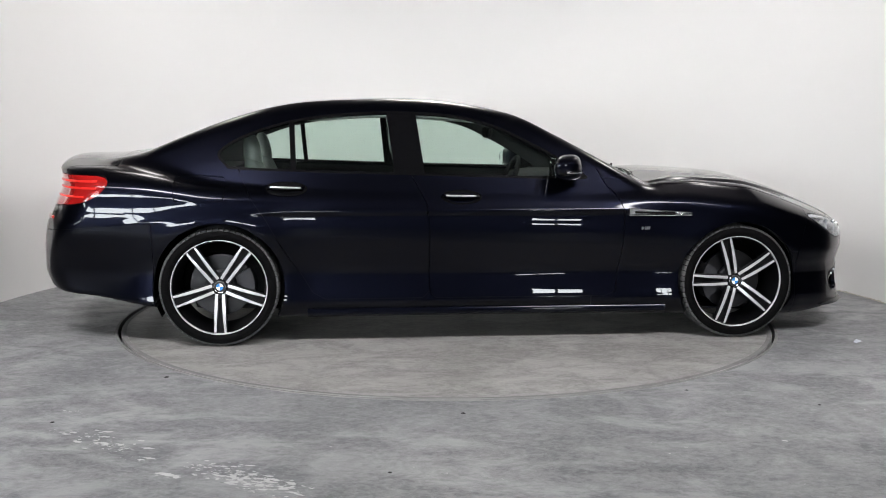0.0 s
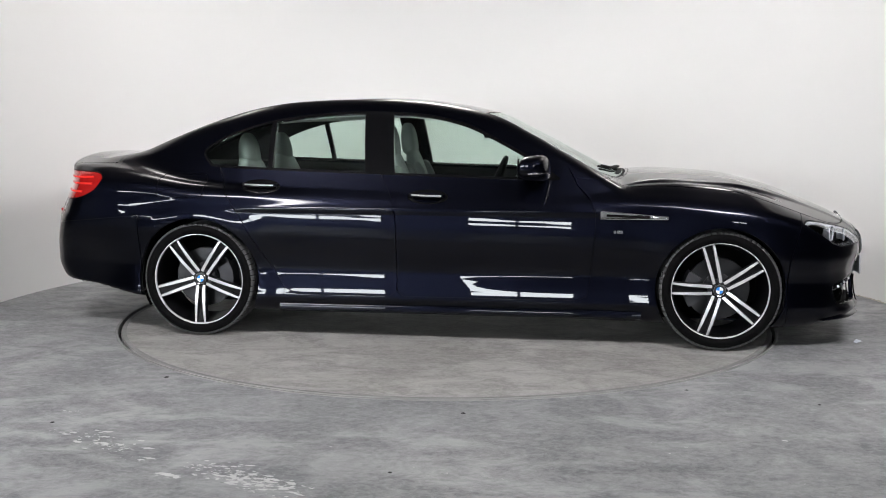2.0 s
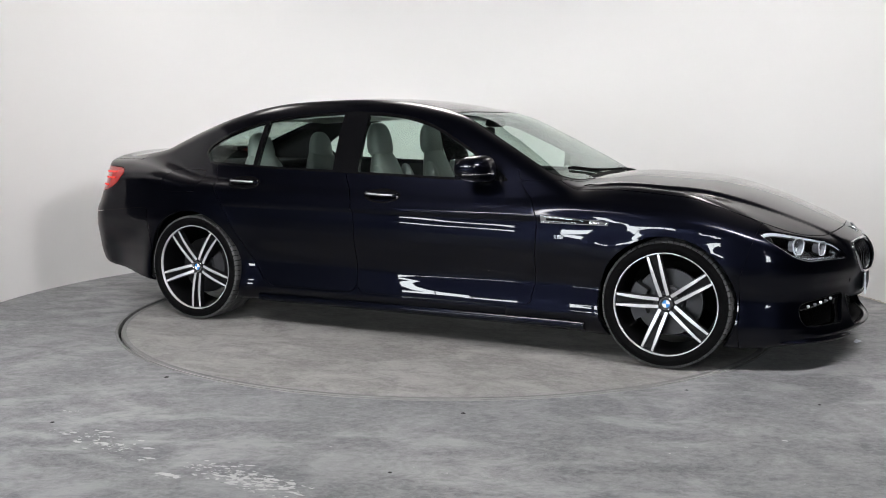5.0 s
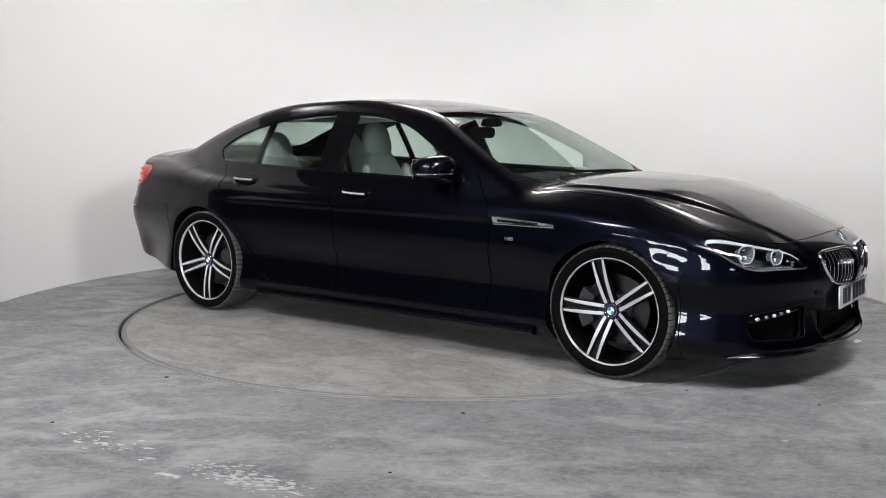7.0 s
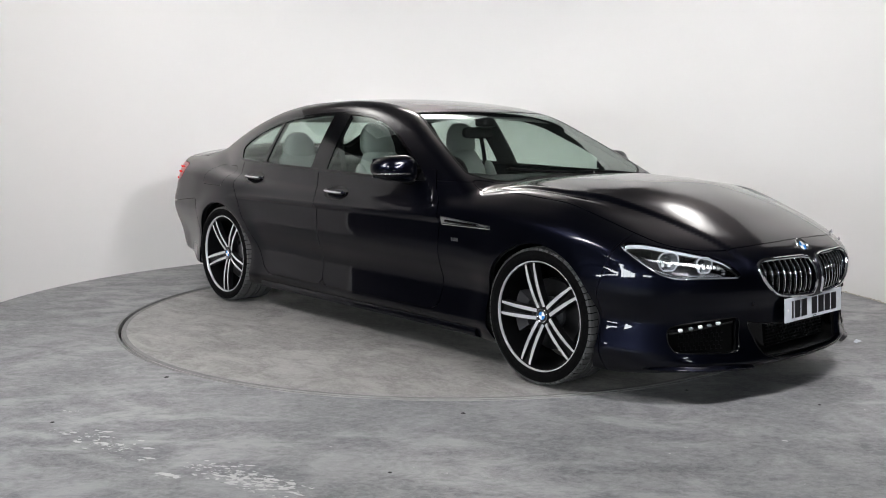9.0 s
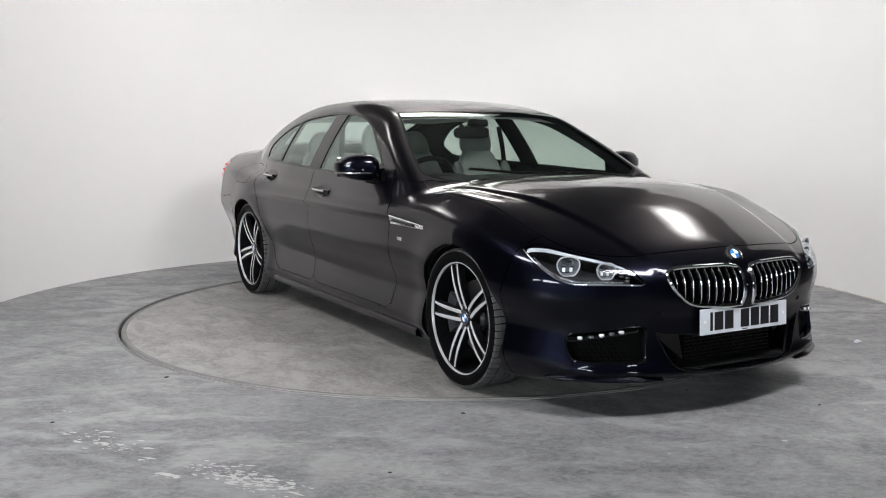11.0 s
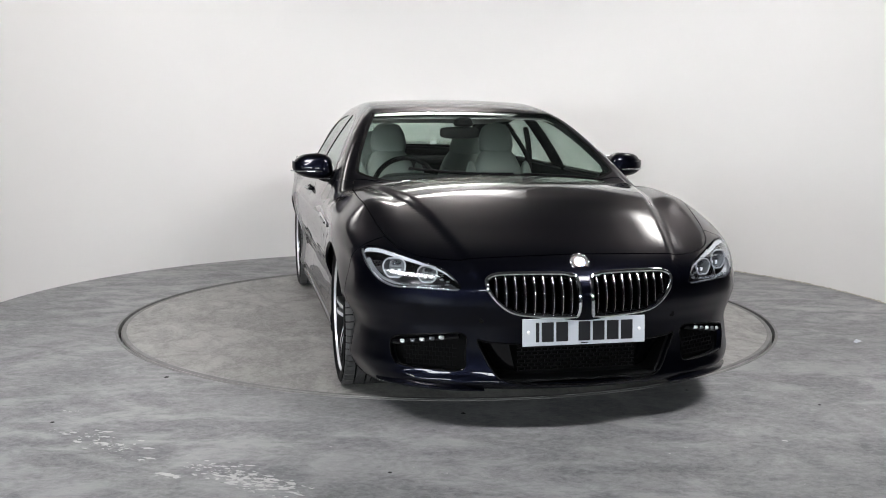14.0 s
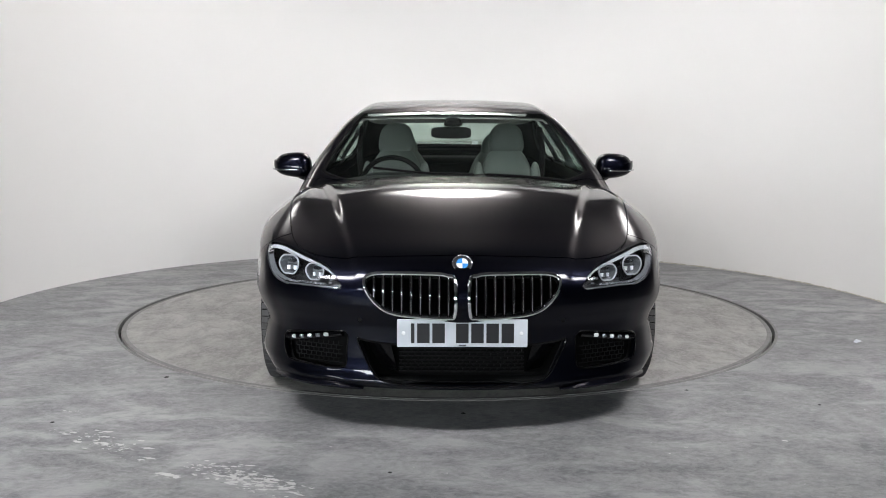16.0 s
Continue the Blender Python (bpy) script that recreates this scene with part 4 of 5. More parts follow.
        for k in (-1, 0, 1):
            cell = box_bm(rr * 0.28, rr * 0.40, 0.012, 0.003, (k * rr * 0.34, -rr * 0.36, -0.012))
            part("reflector_cell", cell, LED if k else BOWL, lens, "small chrome reflector").matrix_local = m
    for s1, z1 in ((0.205, 0.604), (0.230, 0.610), (0.205, 0.592)):
        p = lamp_spot(s1, z1, 0.035)[0] * flip
        smooth(part("indicator_cell", box_bm(0.012, 0.015, 0.009, 0.003, tuple(p)), BOWL, lens))


def build_tail(car, tail, sd):
    lens = shell_part("tail_lamp", tail, RED, car, "red wrap-round tail lamp", sides=(sd,), lip=0.01)
    for z, x0, x1 in ((0.922, -2.13, -2.40), (0.885, -2.13, -2.40), (0.838, -2.20, -2.40)):
        xs = np.linspace(x0, x1, 14)
        P = on_flank(xs, np.full(14, z), sd)
        P[:, 1] += sd * 0.0005
        smooth(part("light_bar", tube(P, 0.007, False, 6), RED_BRIGHT, lens, "brighter red light bar"))


def build_front(car):
    # kidney grilles
    for sd in (1, -1):
        k = np.array(KIDNEY)
        P = on_nose(k[:, 0], k[:, 1]) * (1, sd, 1)
        frame_ = smooth(part("kidney_grille", tube(P + (0.004, 0, 0), 0.0082, True, 8), CHROME, car, "chrome-framed kidney-shaped grille with black slats"))
        bk = [(2.22, sd * yy, zz) for yy, zz in ((0.01, 0.46), (0.40, 0.46), (0.40, 0.66), (0.01, 0.66))]
        part("grille_back", (bk, [(0, 1, 2, 3)]), MATT_BLACK, frame_)
        for i in range(9):
            yy = 0.055 + 0.0375 * i
            zz = np.linspace(0.45, 0.67, 90)
            ins = zz[outline(KIDNEY, np.stack([np.full(90, yy), zz], 1)) < -0.004]
            z0, z1 = ins[0], ins[-1]
            zs = np.linspace(z0, z1, 10)
            front = on_nose(np.full(10, yy), zs)[:, 0] - 0.010
            vs, fs = [], []
            for x, z in zip(front, zs):
                for dx, dy in ((-0.075, -0.0045), (-0.006, -0.0065), (0.0, -0.004), (0.0, 0.004), (-0.006, 0.0065), (-0.075, 0.0045)):
                    vs.append((x + dx, sd * (yy + dy), z))
            for a in range(9):
                for q in range(5):
                    f = (6 * a + q, 6 * a + q + 1, 6 * a + q + 7, 6 * a + q + 6)
                    fs.append(f if sd > 0 else f[::-1])
            slat = part("slat", (vs, fs), GLOSS_BLACK, frame_, "gloss black slat with chrome nose")
            zs2 = np.linspace(z0 + 0.004, z0 + (z1 - z0) * 0.98, 12)
            nose = np.stack([on_nose(np.full(12, yy), zs2)[:, 0] - 0.0085, np.full(12, sd * yy), zs2], 1)
            smooth(part("slat_edge", tube(nose, 0.0017, False, 6), SATIN, slat, "thin chrome slat edge"))
    # lower intakes: gloss edge, mesh
    def mesh_grille(parent, y0, y1, z0, z1, back, step):
        vs, fs = [], []
        def bar(a, b, t):
            k = len(vs)
            d = Vector(b) - Vector(a)
            n = Vector((0, -d.z, d.y)).normalized() * t
            for p in (Vector(a), Vector(b)):
                vs.extend([tuple(p + n + Vector((0.006, 0, 0))), tuple(p - n + Vector((0.006, 0, 0))), tuple(p - n), tuple(p + n)])
            for q in range(4):
                fs.append((k + q, k + (q + 1) % 4, k + 4 + (q + 1) % 4, k + 4 + q))
        rows = int(round((z1 - z0) / (step * 0.55)))
        for r in range(rows + 1):
            z = z0 + (z1 - z0) * r / rows
            bar((back(0.5 * (y0 + y1)), y0, z), (back(0.5 * (y0 + y1)), y1, z), 0.0024)
        for r in range(rows):
            za, zb = z0 + (z1 - z0) * r / rows, z0 + (z1 - z0) * (r + 1) / rows
            c = int((y1 - y0) / step)
            for i in range(c):
                y = y0 + (i + (0.5 if r % 2 else 0.0) + 0.25) * (y1 - y0) / c
                bar((back(0), y, za), (back(0), y, zb), 0.003)
        part("grille_mesh", (vs, fs), GRILLE, parent, "black honeycomb mesh")

    half = rounded([(0.0, 0.352), (0.20, 0.354), (0.38, 0.365), (0.425, 0.372), (0.40, 0.31), (0.365, 0.245), (0.32, 0.212), (0.20, 0.200), (0.0, 0.197)], 5, False)
    loop = np.concatenate([half, (half * (-1, 1))[-2:0:-1]])
    P = on_nose(np.abs(loop[:, 0]), loop[:, 1])
    P[:, 1] = loop[:, 0]
    lower = smooth(part("lower_intake", tube(P + (0.001, 0, 0), 0.0042, True, 8), GLOSS_BLACK, car, "wide lower air intake with gloss edge"))
    part("intake_back", ([(2.20, -0.45, 0.17), (2.20, 0.45, 0.17), (2.20, 0.45, 0.40), (2.20, -0.45, 0.40)], [(0, 1, 2, 3)]), MATT_BLACK, lower)
    mesh_grille(lower, -0.255, 0.255, 0.235, 0.345, lambda y: 2.30, 0.028)
    for sd in (1, -1):
        blade = [(2.30, sd * 0.262, 0.235), (2.30, sd * 0.29, 0.35), (2.25, sd * 0.40, 0.36), (2.24, sd * 0.33, 0.235)]
        part("duct_blade", (blade + [(x - 0.03, y, z) for x, y, z in blade], [(0, 1, 2, 3), (7, 6, 5, 4), (0, 4, 5, 1), (2, 6, 7, 3)]), GLOSS_BLACK, lower)
        q = np.array(SIDE_INTAKE)
        P = on_nose(q[:, 0], q[:, 1]) * (1, sd, 1)
        side = smooth(part("side_intake", tube(P, 0.0032, True, 6), GLOSS_BLACK, car, "side air intake with fog lamp strip"))
        xb = on_nose(0.62, 0.33)[0][0] - 0.075
        bk = [(xb + 0.10, sd * 0.44, 0.23), (xb - 0.10, sd * 0.755, 0.23), (xb - 0.10, sd * 0.755, 0.395), (xb + 0.10, sd * 0.44, 0.40)]
        part("intake_back", (bk, [(0, 1, 2, 3)]), MATT_BLACK, side)
        # fog lamp: five cells in a dark bar
        ys = np.linspace(0.49, 0.735, 9)
        zs = 0.384 - (ys - 0.50) * 0.19
        Q = on_nose(ys, zs, 0.020) * (1, sd, 1)
        smooth(part("fog_lamp", tube(Q, 0.015, False, 8), GLOSS_BLACK, side, "slim fog lamp bar"))
        for i in range(5):
            yy = 0.558 + 0.036 * i
            zz = 0.386 - (yy - 0.50) * 0.19
            p = on_nose(yy, zz, 0.012)[0] * (1, sd, 1)
            c = part("fog_cell", blob_bm(0.014, 0.0130, 0.0085, 3.0, 12, 8, 0, tuple(p)), LED if i % 2 == 0 else BOWL, side)
            smooth(c, 60)
        # small mesh behind
        vs, fs = [], []
        for r in range(5):
            for i in range(9):
                yy, zz = 0.50 + 0.022 * i + (0.011 if r % 2 else 0), 0.252 + 0.018 * r
                xx = xb + 0.035 - (yy - 0.60) * 0.5
                for dy, dz in ((-0.009, -0.002), (0.009, -0.002), (0.009, 0.002), (-0.009, 0.002)):
                    vs.append((xx, sd * (yy + dy), zz + dz))
                b = len(vs)
                fs.append((b - 4, b - 3, b - 2, b - 1))
                for dy, dz in ((-0.0016, -0.009), (0.0016, -0.009), (0.0016, 0.009), (-0.0016, 0.009)):
                    vs.append((xx + 0.002, sd * (yy + 0.009 + dy), zz + dz + 0.009))
                b = len(vs)
                fs.append((b - 4, b - 3, b - 2, b - 1))
        part("grille_mesh", (vs, fs), GRILLE, side)
        # splitter blade under the bumper corner
        yy = np.linspace(0.40, 0.80, 16)
        S = on_nose(yy, np.full(16, 0.20)) * (1, sd, 1)
        vs, fs = [], []
        for i, (x, y, z) in enumerate(S):
            w = min(1.0, i / 4, (15 - i) / 3)
            vs += [(x - 0.05, y, 0.172), (x - 0.004 + 0.016 * w, y, 0.168), (x - 0.004 + 0.020 * w, y, 0.170 + 0.006 * w), (x - 0.016 + 0.006 * w, y, 0.176 + 0.020 * w), (x - 0.05, y, 0.18 + 0.02 * w)]
        for a in range(15):
            for c in range(4):
                f = (5 * a + c, 5 * a + c + 1, 5 * a + c + 6, 5 * a + c + 5)
                fs.append(f)
        smooth(part("splitter", (vs, fs), PAINT, car))
        p = on_nose(0.41, 0.455)[0] * (1, sd, 1)
        vs, fs = lathe([(0, 0.002), (0.010, 0.002), (0.012, 0)], 14)
        part("parking_sensor", (vs, fs), GLOSS_BLACK, car).matrix_local = Matrix.Translation(tuple(p)) @ pose(0, 0, 0, 0, 90, 0)
    # number plate: characters as plain bars
    plate = part("number_plate", box_bm(0.007, 0.520, 0.111, 0.0025), PLATE, car, "white number plate with dark bars")
    plate.matrix_local = pose(2.394, 0, 0.413, 0, -3, 0)
    x = -0.205
    for i, wd in enumerate((0.014, 0.05, 0.05, 0.05, 0.05, 0.05, 0.05)):
        x += 0.034 if i == 3 else 0
        part("character_bar", box_bm(0.002, wd, 0.079, 0.0006, (0.0042, x + wd / 2, 0.0)), INK, plate)
        x += wd + 0.0105
    for yy in (-0.235, 0.235):
        vs, fs = lathe([(0, 0.003), (0.007, 0.002), (0.008, 0)], 14)
        part("screw_cap", (vs, fs), ENAMEL, plate).matrix_local = pose(0.0036, yy, 0.0, 0, 90, 0)
    part("maker_bar", box_bm(0.002, 0.03, 0.004, 0, (0.0040, 0, -0.048)), INK, plate)
    # bonnet roundel
    p = on_nose(0.0, 0.680)[0]
    roundel("badge", 0.041, car, Matrix.Translation((p[0] - 0.001, 0, 0.680)) @ pose(0, 0, 0, 0, 52, 0) @ pose(0, 0, 0, 0, 0, 90), 0.008)


def build_sides(car):
    for sd in (1, -1):
        for x, z in ((-0.135, 0.842), (-1.110, 0.888)):
            P = on_flank(np.linspace(x - 0.125, x + 0.105, 15), z + np.zeros(15), sd)
            yy = abs(P[7][1])
            # dark oval on the door skin for the shade of the grip's recess
            n = 28
            ring = [(x + 0.115 * math.cos(a), z - 0.008 + 0.040 * math.sin(a)) for a in np.linspace(0, 2 * math.pi, n, endpoint=False)]
            R = on_flank([q[0] for q in ring], [q[1] for q in ring], sd)
            R[:, 1] += sd * 0.0012
            c = R.mean(0)
            c[1] -= sd * 0.004
            cup = part("handle_cup_shade", ([tuple(c)] + [tuple(q) for q in R], [(0, 1 + i, 1 + (i + 1) % n) for i in range(n)]), GLOSS_BLACK, car)
            L = np.linspace(0, 1, 13)
            bow = 0.030 * np.sin(np.pi * L) ** 0.5
            grip = np.stack([x - 0.105 + 0.20 * L, sd * (yy + 0.006 + bow * 0.9), z + 0.002 - 0.006 * L], 1)
            g = smooth(part("door_handle", tube(grip, 0.013, False, 10, 0.75), PAINT, car, "body-coloured pull handle with a pale strip for its highlight"))
            # pale metal strip along the grip, in place of its bright reflection
            strip = grip[1:-1] + np.array([0, sd * 0.0115, 0.002])
            smooth(part("highlight_strip", tube(strip, 0.0050, False, 6), RIM_CUT, g, "thin pale strip standing in for the highlight"))
        # wing vent
        n = 12
        xs = np.linspace(0.825, 1.19, n)
        up = 0.766 - 0.026 * (xs - 0.825) / 0.365
        dn = 0.728 + 0.002 * (xs - 0.825) / 0.365
        U, D = on_flank(xs, up, sd), on_flank(xs, dn, sd)
        vs, fs = [], []
        for a, b in zip(U, D):
            vs += [(a[0], a[1] + sd * 0.001, a[2]), (a[0], a[1] + sd * 0.008, a[2] - 0.004), (b[0], b[1] + sd * 0.010, b[2] + 0.006), (b[0], b[1] + sd * 0.001, b[2])]
        for i in range(n - 1):
            for k in range(3):
                fs.append((4 * i + k, 4 * i + k + 1, 4 * i + k + 5, 4 * i + k + 4))
        fs += [(0, 1, 2, 3), (4 * n - 1, 4 * n - 2, 4 * n - 3, 4 * n - 4)]
        vent = smooth(part("wing_vent", (vs, fs), SATIN, car, "slim wing vent with chrome blades"))
        for t0 in (0.0, 0.5, 1.0):
            m = U * (1 - t0) + D * t0
            m[:, 1] += sd * (0.009 if 0 < t0 < 1 else 0.004)
            if t0 == 0.5:
                smooth(part("vent_slot", tube(m[1: n - 3], 0.0070, False, 6), GLOSS_BLACK, vent, "dark slot"))
            else:
                smooth(part("chrome_blade", tube(m, 0.0050, False, 6), CHROME, vent, "chrome blade"))
        b = on_flank([0.93], [0.655], sd)[0]
        for k, (dx, wd) in enumerate(((-0.026, 0.012), (0.002, 0.034))):
            part("wing_badge", box_bm(wd, 0.003, 0.018, 0.001, (b[0] + dx, b[1], b[2])), SATIN, car, "tiny metal badge")
        # rear reflector on the bumper corner, brightened by the lens material's glow
        xs = np.linspace(-2.47, -2.41, 5)
        P = on_flank(xs, np.full(5, 0.715), sd)
        smooth(part("reflector", tube(P, 0.010, False, 6), RED, car, "small red reflector with a weak added glow"))
        # sill blade
        xs = np.linspace(-1.0, 1.06, 40)
        P = on_flank(xs, 0.205 + 0 * xs, sd)
        vs, fs = [], []
        for p in P:
            vs += [(p[0], p[1] - sd * 0.03, 0.205), (p[0], p[1] + sd * 0.004, 0.206), (p[0], p[1] + sd * 0.012, 0.196), (p[0], p[1] + sd * 0.008, 0.170), (p[0], p[1] - sd * 0.05, 0.150)]
        for i in range(39):
            for k in range(4):
                fs.append((5 * i + k, 5 * i + k + 1, 5 * i + k + 6, 5 * i + k + 5))
        fs += [(0, 1, 2, 3, 4), (199, 198, 197, 196, 195)]
        smooth(part("sill_skirt", (vs, fs), PAINT, car), 50)


def build_mirror(car, sd):
    bm = blob_bm(0.085, 0.122, 0.076, 3.2, 28, 18, 0.16, (0.475, sd * 0.942, 1.000))
    for v in bm.verts:
        k = (abs(v.co.y) - 0.84) / 0.22
        v.co.x -= 0.055 * k * k
        v.co.z -= 0.018 * k * k if v.co.z > 1.0 else -0.030 * k * k
    cap = smooth(part("door_mirror", bm, PAINT, car, "body-coloured door mirror"), 60)
    line = [(0.475 + 0.0865 * math.cos(a) ** 1 - 0.055 * ((abs(0.950 + 0.113 * math.sin(a)) - 0.84) / 0.22) ** 2, sd * (0.950 + 0.113 * math.sin(a)), 0.975) for a in np.linspace(-0.5, 1.45, 20)]
    smooth(part("indicator_strip", tube(line, 0.0045, False, 6), SATIN, cap, "slim pale indicator strip"))
    part("mirror_glass", box_bm(0.004, 0.165, 0.105, 0.0015, (0.372, sd * 0.945, 1.0)), MIRROR_GLASS, cap).matrix_local = pose(0, 0, 0)
    stalk = [(0.47, sd * 0.90, 0.940), (0.49, sd * 0.86, 0.930), (0.51, sd * 0.81, 0.930), (0.53, sd * 0.77, 0.940)]
    smooth(part("mirror_arm", tube(rounded(stalk, 4, False), 0.020, False, 10, 0.8), GLOSS_BLACK, cap))
    tri = on_flank([0.42, 0.60, 0.46], [0.945, 0.945, 1.03], sd)
    tri[:, 1] += sd * 0.003
    part("mirror_base", ([tuple(p) for p in tri] + [tuple(p - np.array([0, sd * 0.02, 0])) for p in tri], [(0, 1, 2), (5, 4, 3), (0, 3, 4, 1), (1, 4, 5, 2), (2, 5, 3, 0)]), GLOSS_BLACK, cap)


def build_screen_bits(car):
    for pts in ([(0.97, 0.10), (0.93, -0.10), (0.88, -0.30), (0.84, -0.45)], [(0.955, 0.62), (0.95, 0.45), (0.955, 0.28), (0.965, 0.16)]):
        p = rounded(pts, 5, False)
        P = on_top(p[:, 0], p[:, 1]) + np.array([0, 0, 0.016])
        arm = smooth(part("wiper", tube(P, 0.007, False, 6), MATT_BLACK, car, "black windscreen wiper"))
        smooth(part("blade", tube(P + np.array([-0.02, 0, -0.004]), 0.005, False, 6, 1.5), RUBBER, arm))
    # black cowl under the screen's foot
    yy = np.linspace(-0.72, 0.72, 40)
    front = 1.012 - 0.25 * np.abs(yy) ** 2.2
    vs, fs = [], []
    for x, y in zip(front, yy):
        z = on_top(x + 0.012, y)[0][2]
        vs += [(x + 0.02, y, z - 0.014), (x - 0.005, y, z - 0.010), (x - 0.06, y, z + 0.004)]
    for i in range(39):
        fs += [(3 * i, 3 * i + 3, 3 * i + 4, 3 * i + 1), (3 * i + 1, 3 * i + 4, 3 * i + 5, 3 * i + 2)]
    smooth(part("cowl", (vs, fs), MATT_BLACK, car))
    # interior mirror and sensor housing
    smooth(part("rear_view_mirror", blob_bm(0.022, 0.125, 0.036, 4, 24, 12, 0, (0.13, -0.01, 1.185)), MATT_BLACK, car, "black interior mirror"), 60)
    smooth(part("sensor_housing", blob_bm(0.07, 0.065, 0.030, 3, 20, 12, 0.3, (0.19, 0.0, 1.25)), MATT_BLACK, car), 60)
    part("paper_slip", box_bm(0.002, 0.05, 0.03, 0, (-1.86, 0.22, 1.09)), PLATE, car)


def build_cabin(car, shell0):
    V, F = shell0
    # added shell stops light showing through panel gaps; it also lines the cabin
    inner = shell_part("inner_shell", (V, F), CARPET, car, "dark inner shell: cabin lining and added backing that darkens the gaps", sides=(1, -1), lip=0, inset=0.035)
    r = clip(V, F, np.minimum(V[:, 2] - 1.285, 0.62 - np.abs(V[:, 1])))
    shell_part("headlining", r, HEADLINER, car, "pale headlining", sides=(1, -1), lip=0, inset=0.048)
    smooth(part("dashboard", blob_bm(0.36, 0.74, 0.13, 4.5, 36, 14, 0.05, (0.66, 0, 0.815)), CARPET, car, "dark dashboard"), 60)
    smooth(part("rear_shelf", box_bm(0.55, 1.15, 0.05, 0.02, (-1.72, 0, 0.955)), CARPET, car), 60)
    smooth(part("cabin_floor", box_bm(2.6, 1.5, 0.30, 0.05, (-0.35, 0, 0.33)), CARPET, car), 60)
    smooth(part("console", box_bm(1.3, 0.24, 0.28, 0.05, (-0.1, 0, 0.55)), CARPET, car), 60)
    for y in (-0.37, 0.37):
        base = smooth(part("front_seat", blob_bm(0.27, 0.26, 0.10, 3.5, 24, 12, 0, (-0.18, y, 0.54)), LEATHER, car, "pale grey leather front seat"), 60)
        smooth(part("backrest", blob_bm(0.085, 0.255, 0.30, 2.7, 28, 18, 0.42, (-0.29, y, 0.80), 0.07), LEATHER, base), 60)
        for s in (-1, 1):
            smooth(part("side_bolster", blob_bm(0.07, 0.055, 0.25, 2.6, 16, 12, 0.3, (-0.24, y + s * 0.19, 0.74), 0.06), LEATHER, base), 60)
        smooth(part("headrest", blob_bm(0.060, 0.135, 0.112, 2.7, 24, 16, 0.26, (-0.43, y, 1.135), 0.012), LEATHER, base), 60)
        base2 = smooth(part("rear_seat", blob_bm(0.27, 0.30, 0.11, 3.5, 24, 12, 0, (-0.98, y, 0.55)), LEATHER, car, "pale grey leather rear seat"), 60)
        smooth(part("backrest", blob_bm(0.10, 0.30, 0.29, 2.7, 28, 18, 0.40, (-1.20, y, 0.78), 0.075), LEATHER, base2), 60)
        smooth(part("headrest", blob_bm(0.060, 0.145, 0.105, 2.5, 24, 16, 0.30, (-1.33, y, 1.075), 0.01), LEATHER, base2), 60)
    ring = [(0.0, 0.185 * math.cos(a), 0.185 * math.sin(a)) for a in np.linspace(0, 2 * math.pi, 40, endpoint=False)]
    sw = smooth(part("steering_wheel", tube(ring, 0.016, True, 8), MATT_BLACK, car, "black three-spoke steering wheel"))
    sw.matrix_local = pose(0.20, -0.37, 0.865, 0, 22, 0)
    smooth(part("airbag_boss", blob_bm(0.03, 0.075, 0.065, 2.6, 18, 12, 0, (0.02, 0, -0.01)), MATT_BLACK, sw), 60)
    for a in (0, 180, 270):
        part("wheel_spoke", box_bm(0.012, 0.13, 0.035, 0.004, (0.01, 0.115, 0)), SATIN, sw).matrix_local = pose(0, 0, 0, a, 0, 0)
    smooth(part("instrument_hood", blob_bm(0.10, 0.19, 0.05, 3, 24, 12, 0.1, (0.42, -0.37, 0.905)), CARPET, car), 60)
    for sd in (-1, 1):
        # seat belt strap at the middle pillar
        st = [(-0.50, sd * 0.60, 1.22), (-0.47, sd * 0.62, 1.05), (-0.42, sd * 0.60, 0.85), (-0.36, sd * 0.52, 0.66)]
        smooth(part("seat_belt", tube(rounded(st, 4, False), 0.020, False, 6, 0.12), MATT_BLACK, car))


# ------------------------------------------------ small things on the floor
def floor_anchor(x, y, r):
    vs, fs = lathe([(0.0, 0.0012), (r * 0.8, 0.0012), (r, 0.0)], 14)
    ob = part("floor_anchor", (vs, fs), SEAM_BLACK)
    ob.location = (x, y, 0.0005)
    tagged(ob, "small dark anchor socket in the concrete", "anchor", group="floor anchors")


for x, y, r in ((-1.37, -1.679, 0.013), (0.075, -2.26, 0.011), (1.13, -1.871, 0.009), (-0.199, -2.987, 0.008), (-1.635, -2.416, 0.009), (1.666, -2.104, 0.008)):
    floor_anchor(x, y, r)


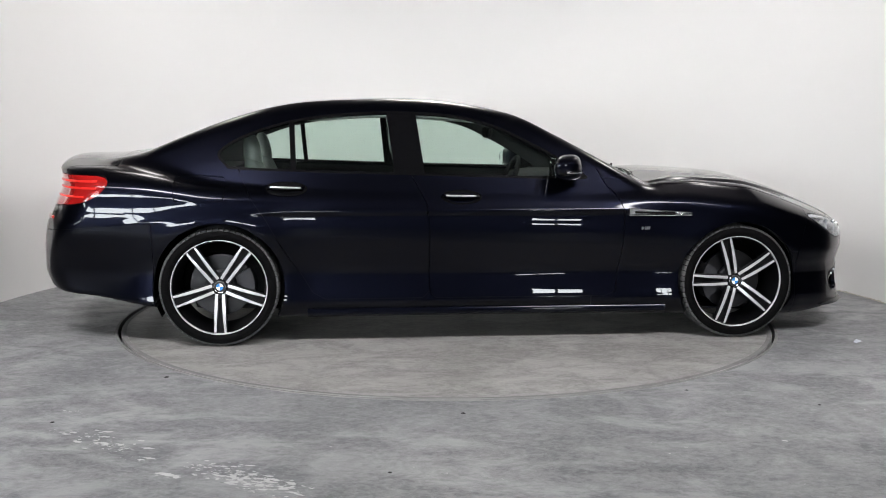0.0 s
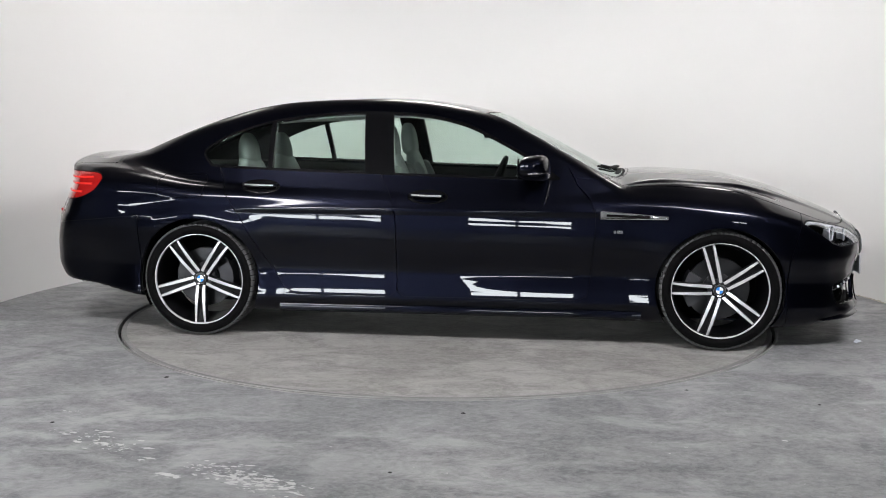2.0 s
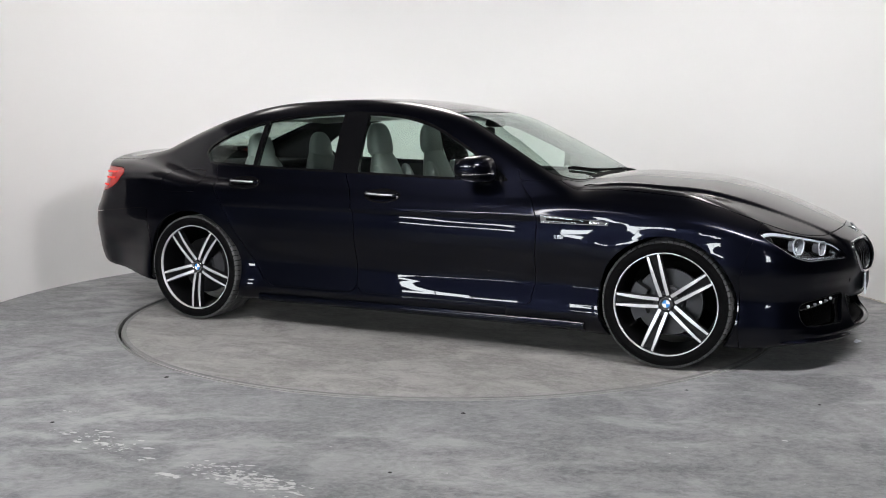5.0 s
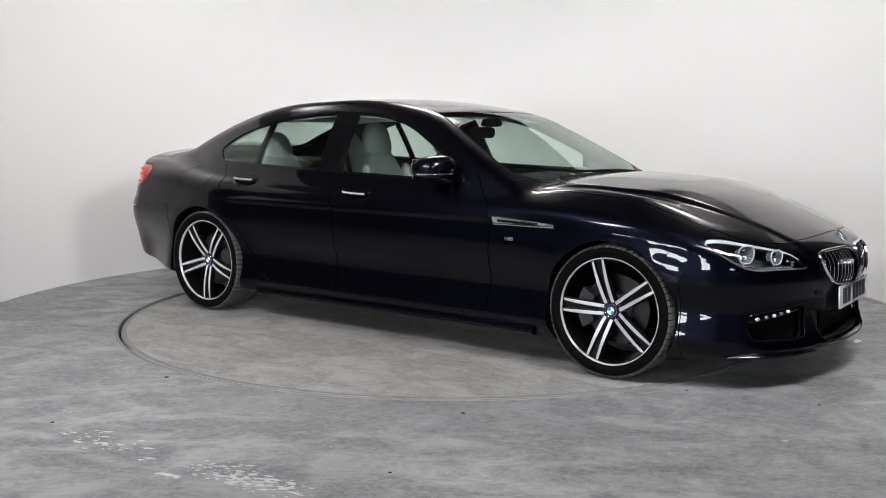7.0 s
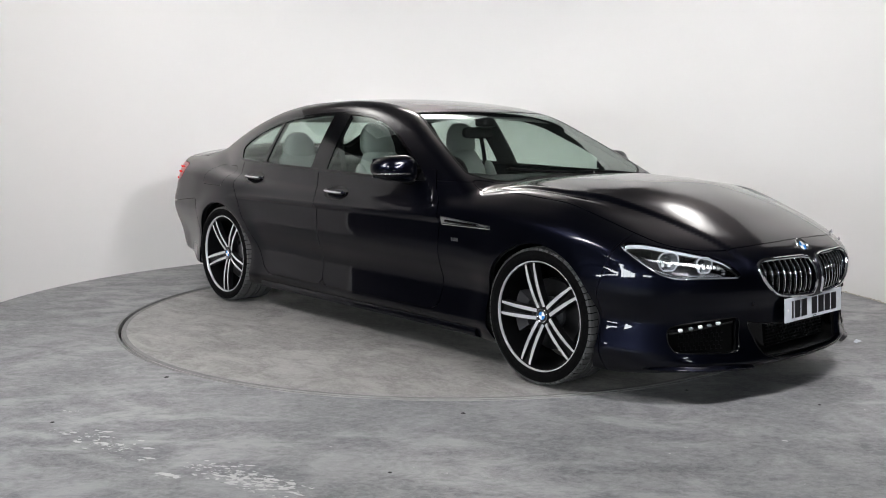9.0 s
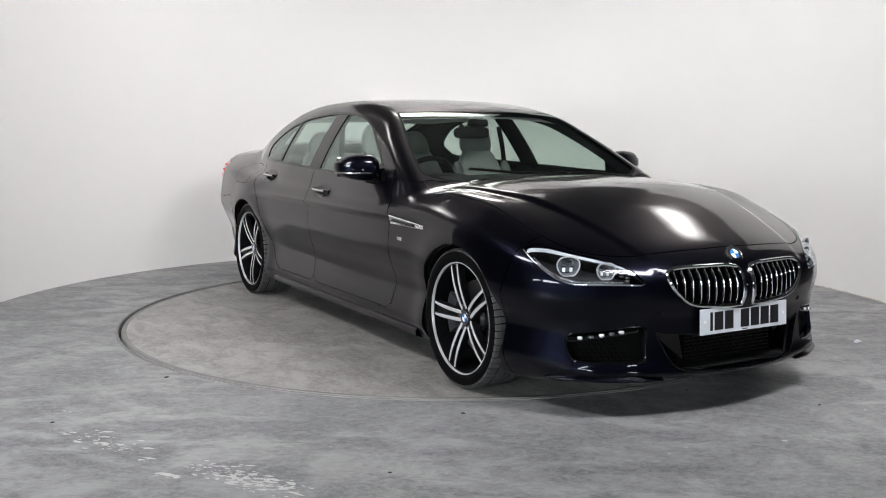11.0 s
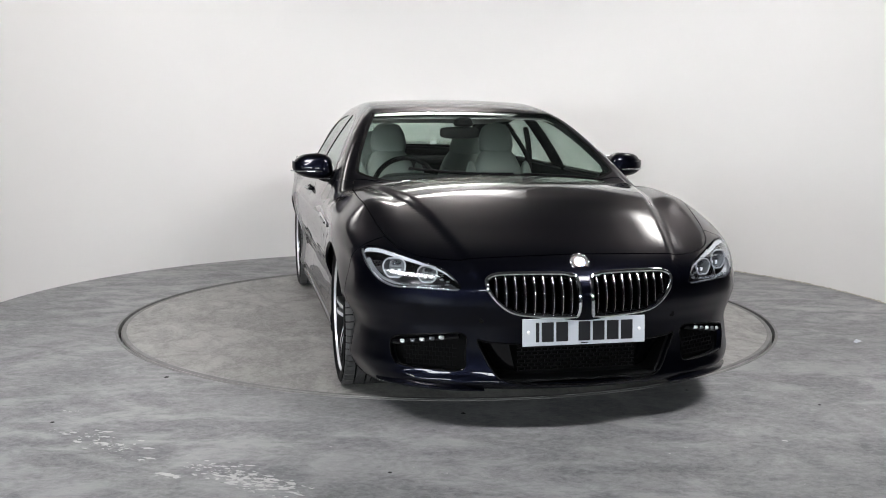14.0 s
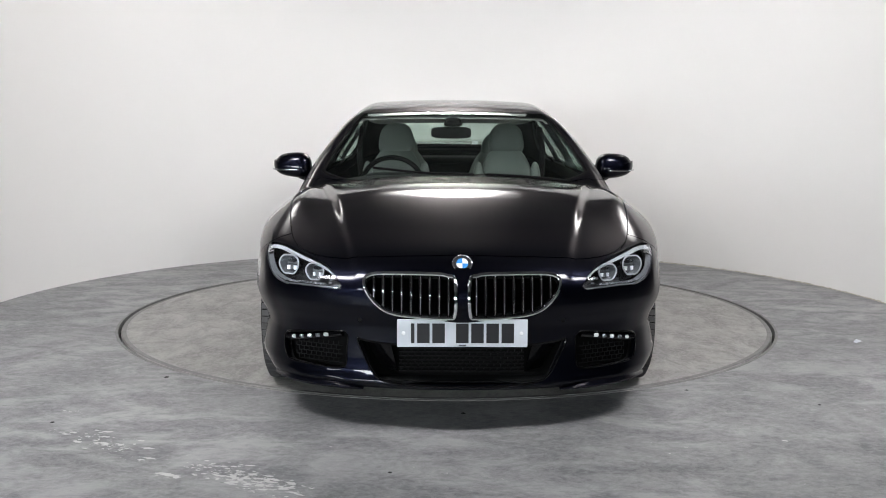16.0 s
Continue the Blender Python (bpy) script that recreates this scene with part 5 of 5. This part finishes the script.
def paint_scuffs():
    """Dried splashes of white paint, dragged across the concrete."""
    rnd = random.Random(11)
    vs, fs = [], []

    def patch(x, y, size, stretch, turn):
        k, n, high = len(vs), 9, 0.0006 + 0.002 * rnd.random()
        for i in range(n):
            a = 2 * math.pi * i / n
            r = size * (0.45 + 0.75 * rnd.random())
            u, v = r * stretch * math.cos(a), r * math.sin(a)
            vs.append((x + u * math.cos(turn) - v * math.sin(turn), y + u * math.sin(turn) + v * math.cos(turn), high))
        fs.append(tuple(range(k, k + n)))

    for cx, cy, spread, count, big in ((-1.40, -2.60, 0.075, 30, 0.010), (-1.28, -2.72, 0.07, 26, 0.012), (-0.976, -3.03, 0.022, 9, 0.022), (-0.83, -2.95, 0.08, 60, 0.008),
                                       (-0.70, -3.05, 0.08, 90, 0.009), (-0.62, -3.12, 0.08, 80, 0.010), (-1.16, -2.85, 0.05, 8, 0.010), (-1.62, -2.25, 0.05, 8, 0.006),
                                       (1.36, -2.62, 0.01, 2, 0.010), (0.95, -2.85, 0.3, 9, 0.004), (0.4, -3.1, 0.3, 7, 0.004), (1.6, -2.3, 0.3, 9, 0.004)):
        for _ in range(2 * count):
            dx, dy = rnd.gauss(0, spread), rnd.gauss(0, spread * 0.45)
            patch(cx + dx, cy + dy - 0.35 * dx, big * (0.14 + 0.85 * rnd.random() ** 4), 1 + 2.6 * rnd.random(), -0.5 + 0.5 * rnd.random())
    tagged(part("paint_scuff", (vs, fs), SCUFF), "dried white paint splashes on the concrete", "stain", kind="stuff")


def paper_scrap():
    vs = [(0, 0, 0.001), (0.035, 0.004, 0.012), (0.045, 0.03, 0.004), (0.012, 0.035, 0.016), (-0.01, 0.02, 0.001)]
    ob = part("paper_scrap", (vs + [(x, y, z + 0.002) for x, y, z in vs], [(4, 3, 2, 1, 0), (5, 6, 7), (5, 7, 8), (5, 8, 9)]), PLATE)
    ob.location = (2.35, -0.85, 0.0)
    tagged(ob, "crumpled scrap of white paper on the floor", "paper")


paint_scuffs()
paper_scrap()

car = new("car")
pieces = build_car_body(car)
build_wells(car)
for spot in ((HUB_X, -0.786, -1, 0.248, 34), (-HUB_X, -0.784, -1, 0.275, 54), (HUB_X, 0.786, 1, 0.248, 34), (-HUB_X, 0.784, 1, 0.275, 54)):
    build_wheel(car, *spot)
for flank_side in (1, -1):
    build_headlamp(car, pieces["lamp"], flank_side)
    build_tail(car, pieces["tail"], flank_side)
    build_mirror(car, flank_side)
build_front(car)
build_sides(car)
build_screen_bits(car)
build_cabin(car, pieces["lining"])
tagged(car, "dark metallic black four-door saloon on the turntable", "car")

TURN = [(0.0, 5.65), (0.5, 2.56), (1.0, -0.61), (1.5, -3.78), (2.0, -6.87), (2.5, -9.96), (3.0, -12.93), (3.5, -15.93), (4.0, -18.90), (6.5, -33.45),
        (7.0, -36.40), (7.5, -39.28), (8.0, -42.26), (8.5, -45.12), (9.0, -48.15), (11.5, -62.90), (12.0, -65.93), (12.5, -68.97), (13.0, -71.95), (13.5, -74.95),
        (14.0, -77.97), (14.5, -80.94), (15.0, -83.93), (15.5, -86.90), (16.0, -89.28)]


def motions():
    off = Matrix.Translation((0.1324, 0.0326, -0.0035))
    walk(turntable, [(t, pose(0, 0, 0, 0, 0, a)) for t, a in TURN])
    walk(car, [(t, pose(0, 0, 0, 0, 0, a) @ off) for t, a in TURN])


motions()
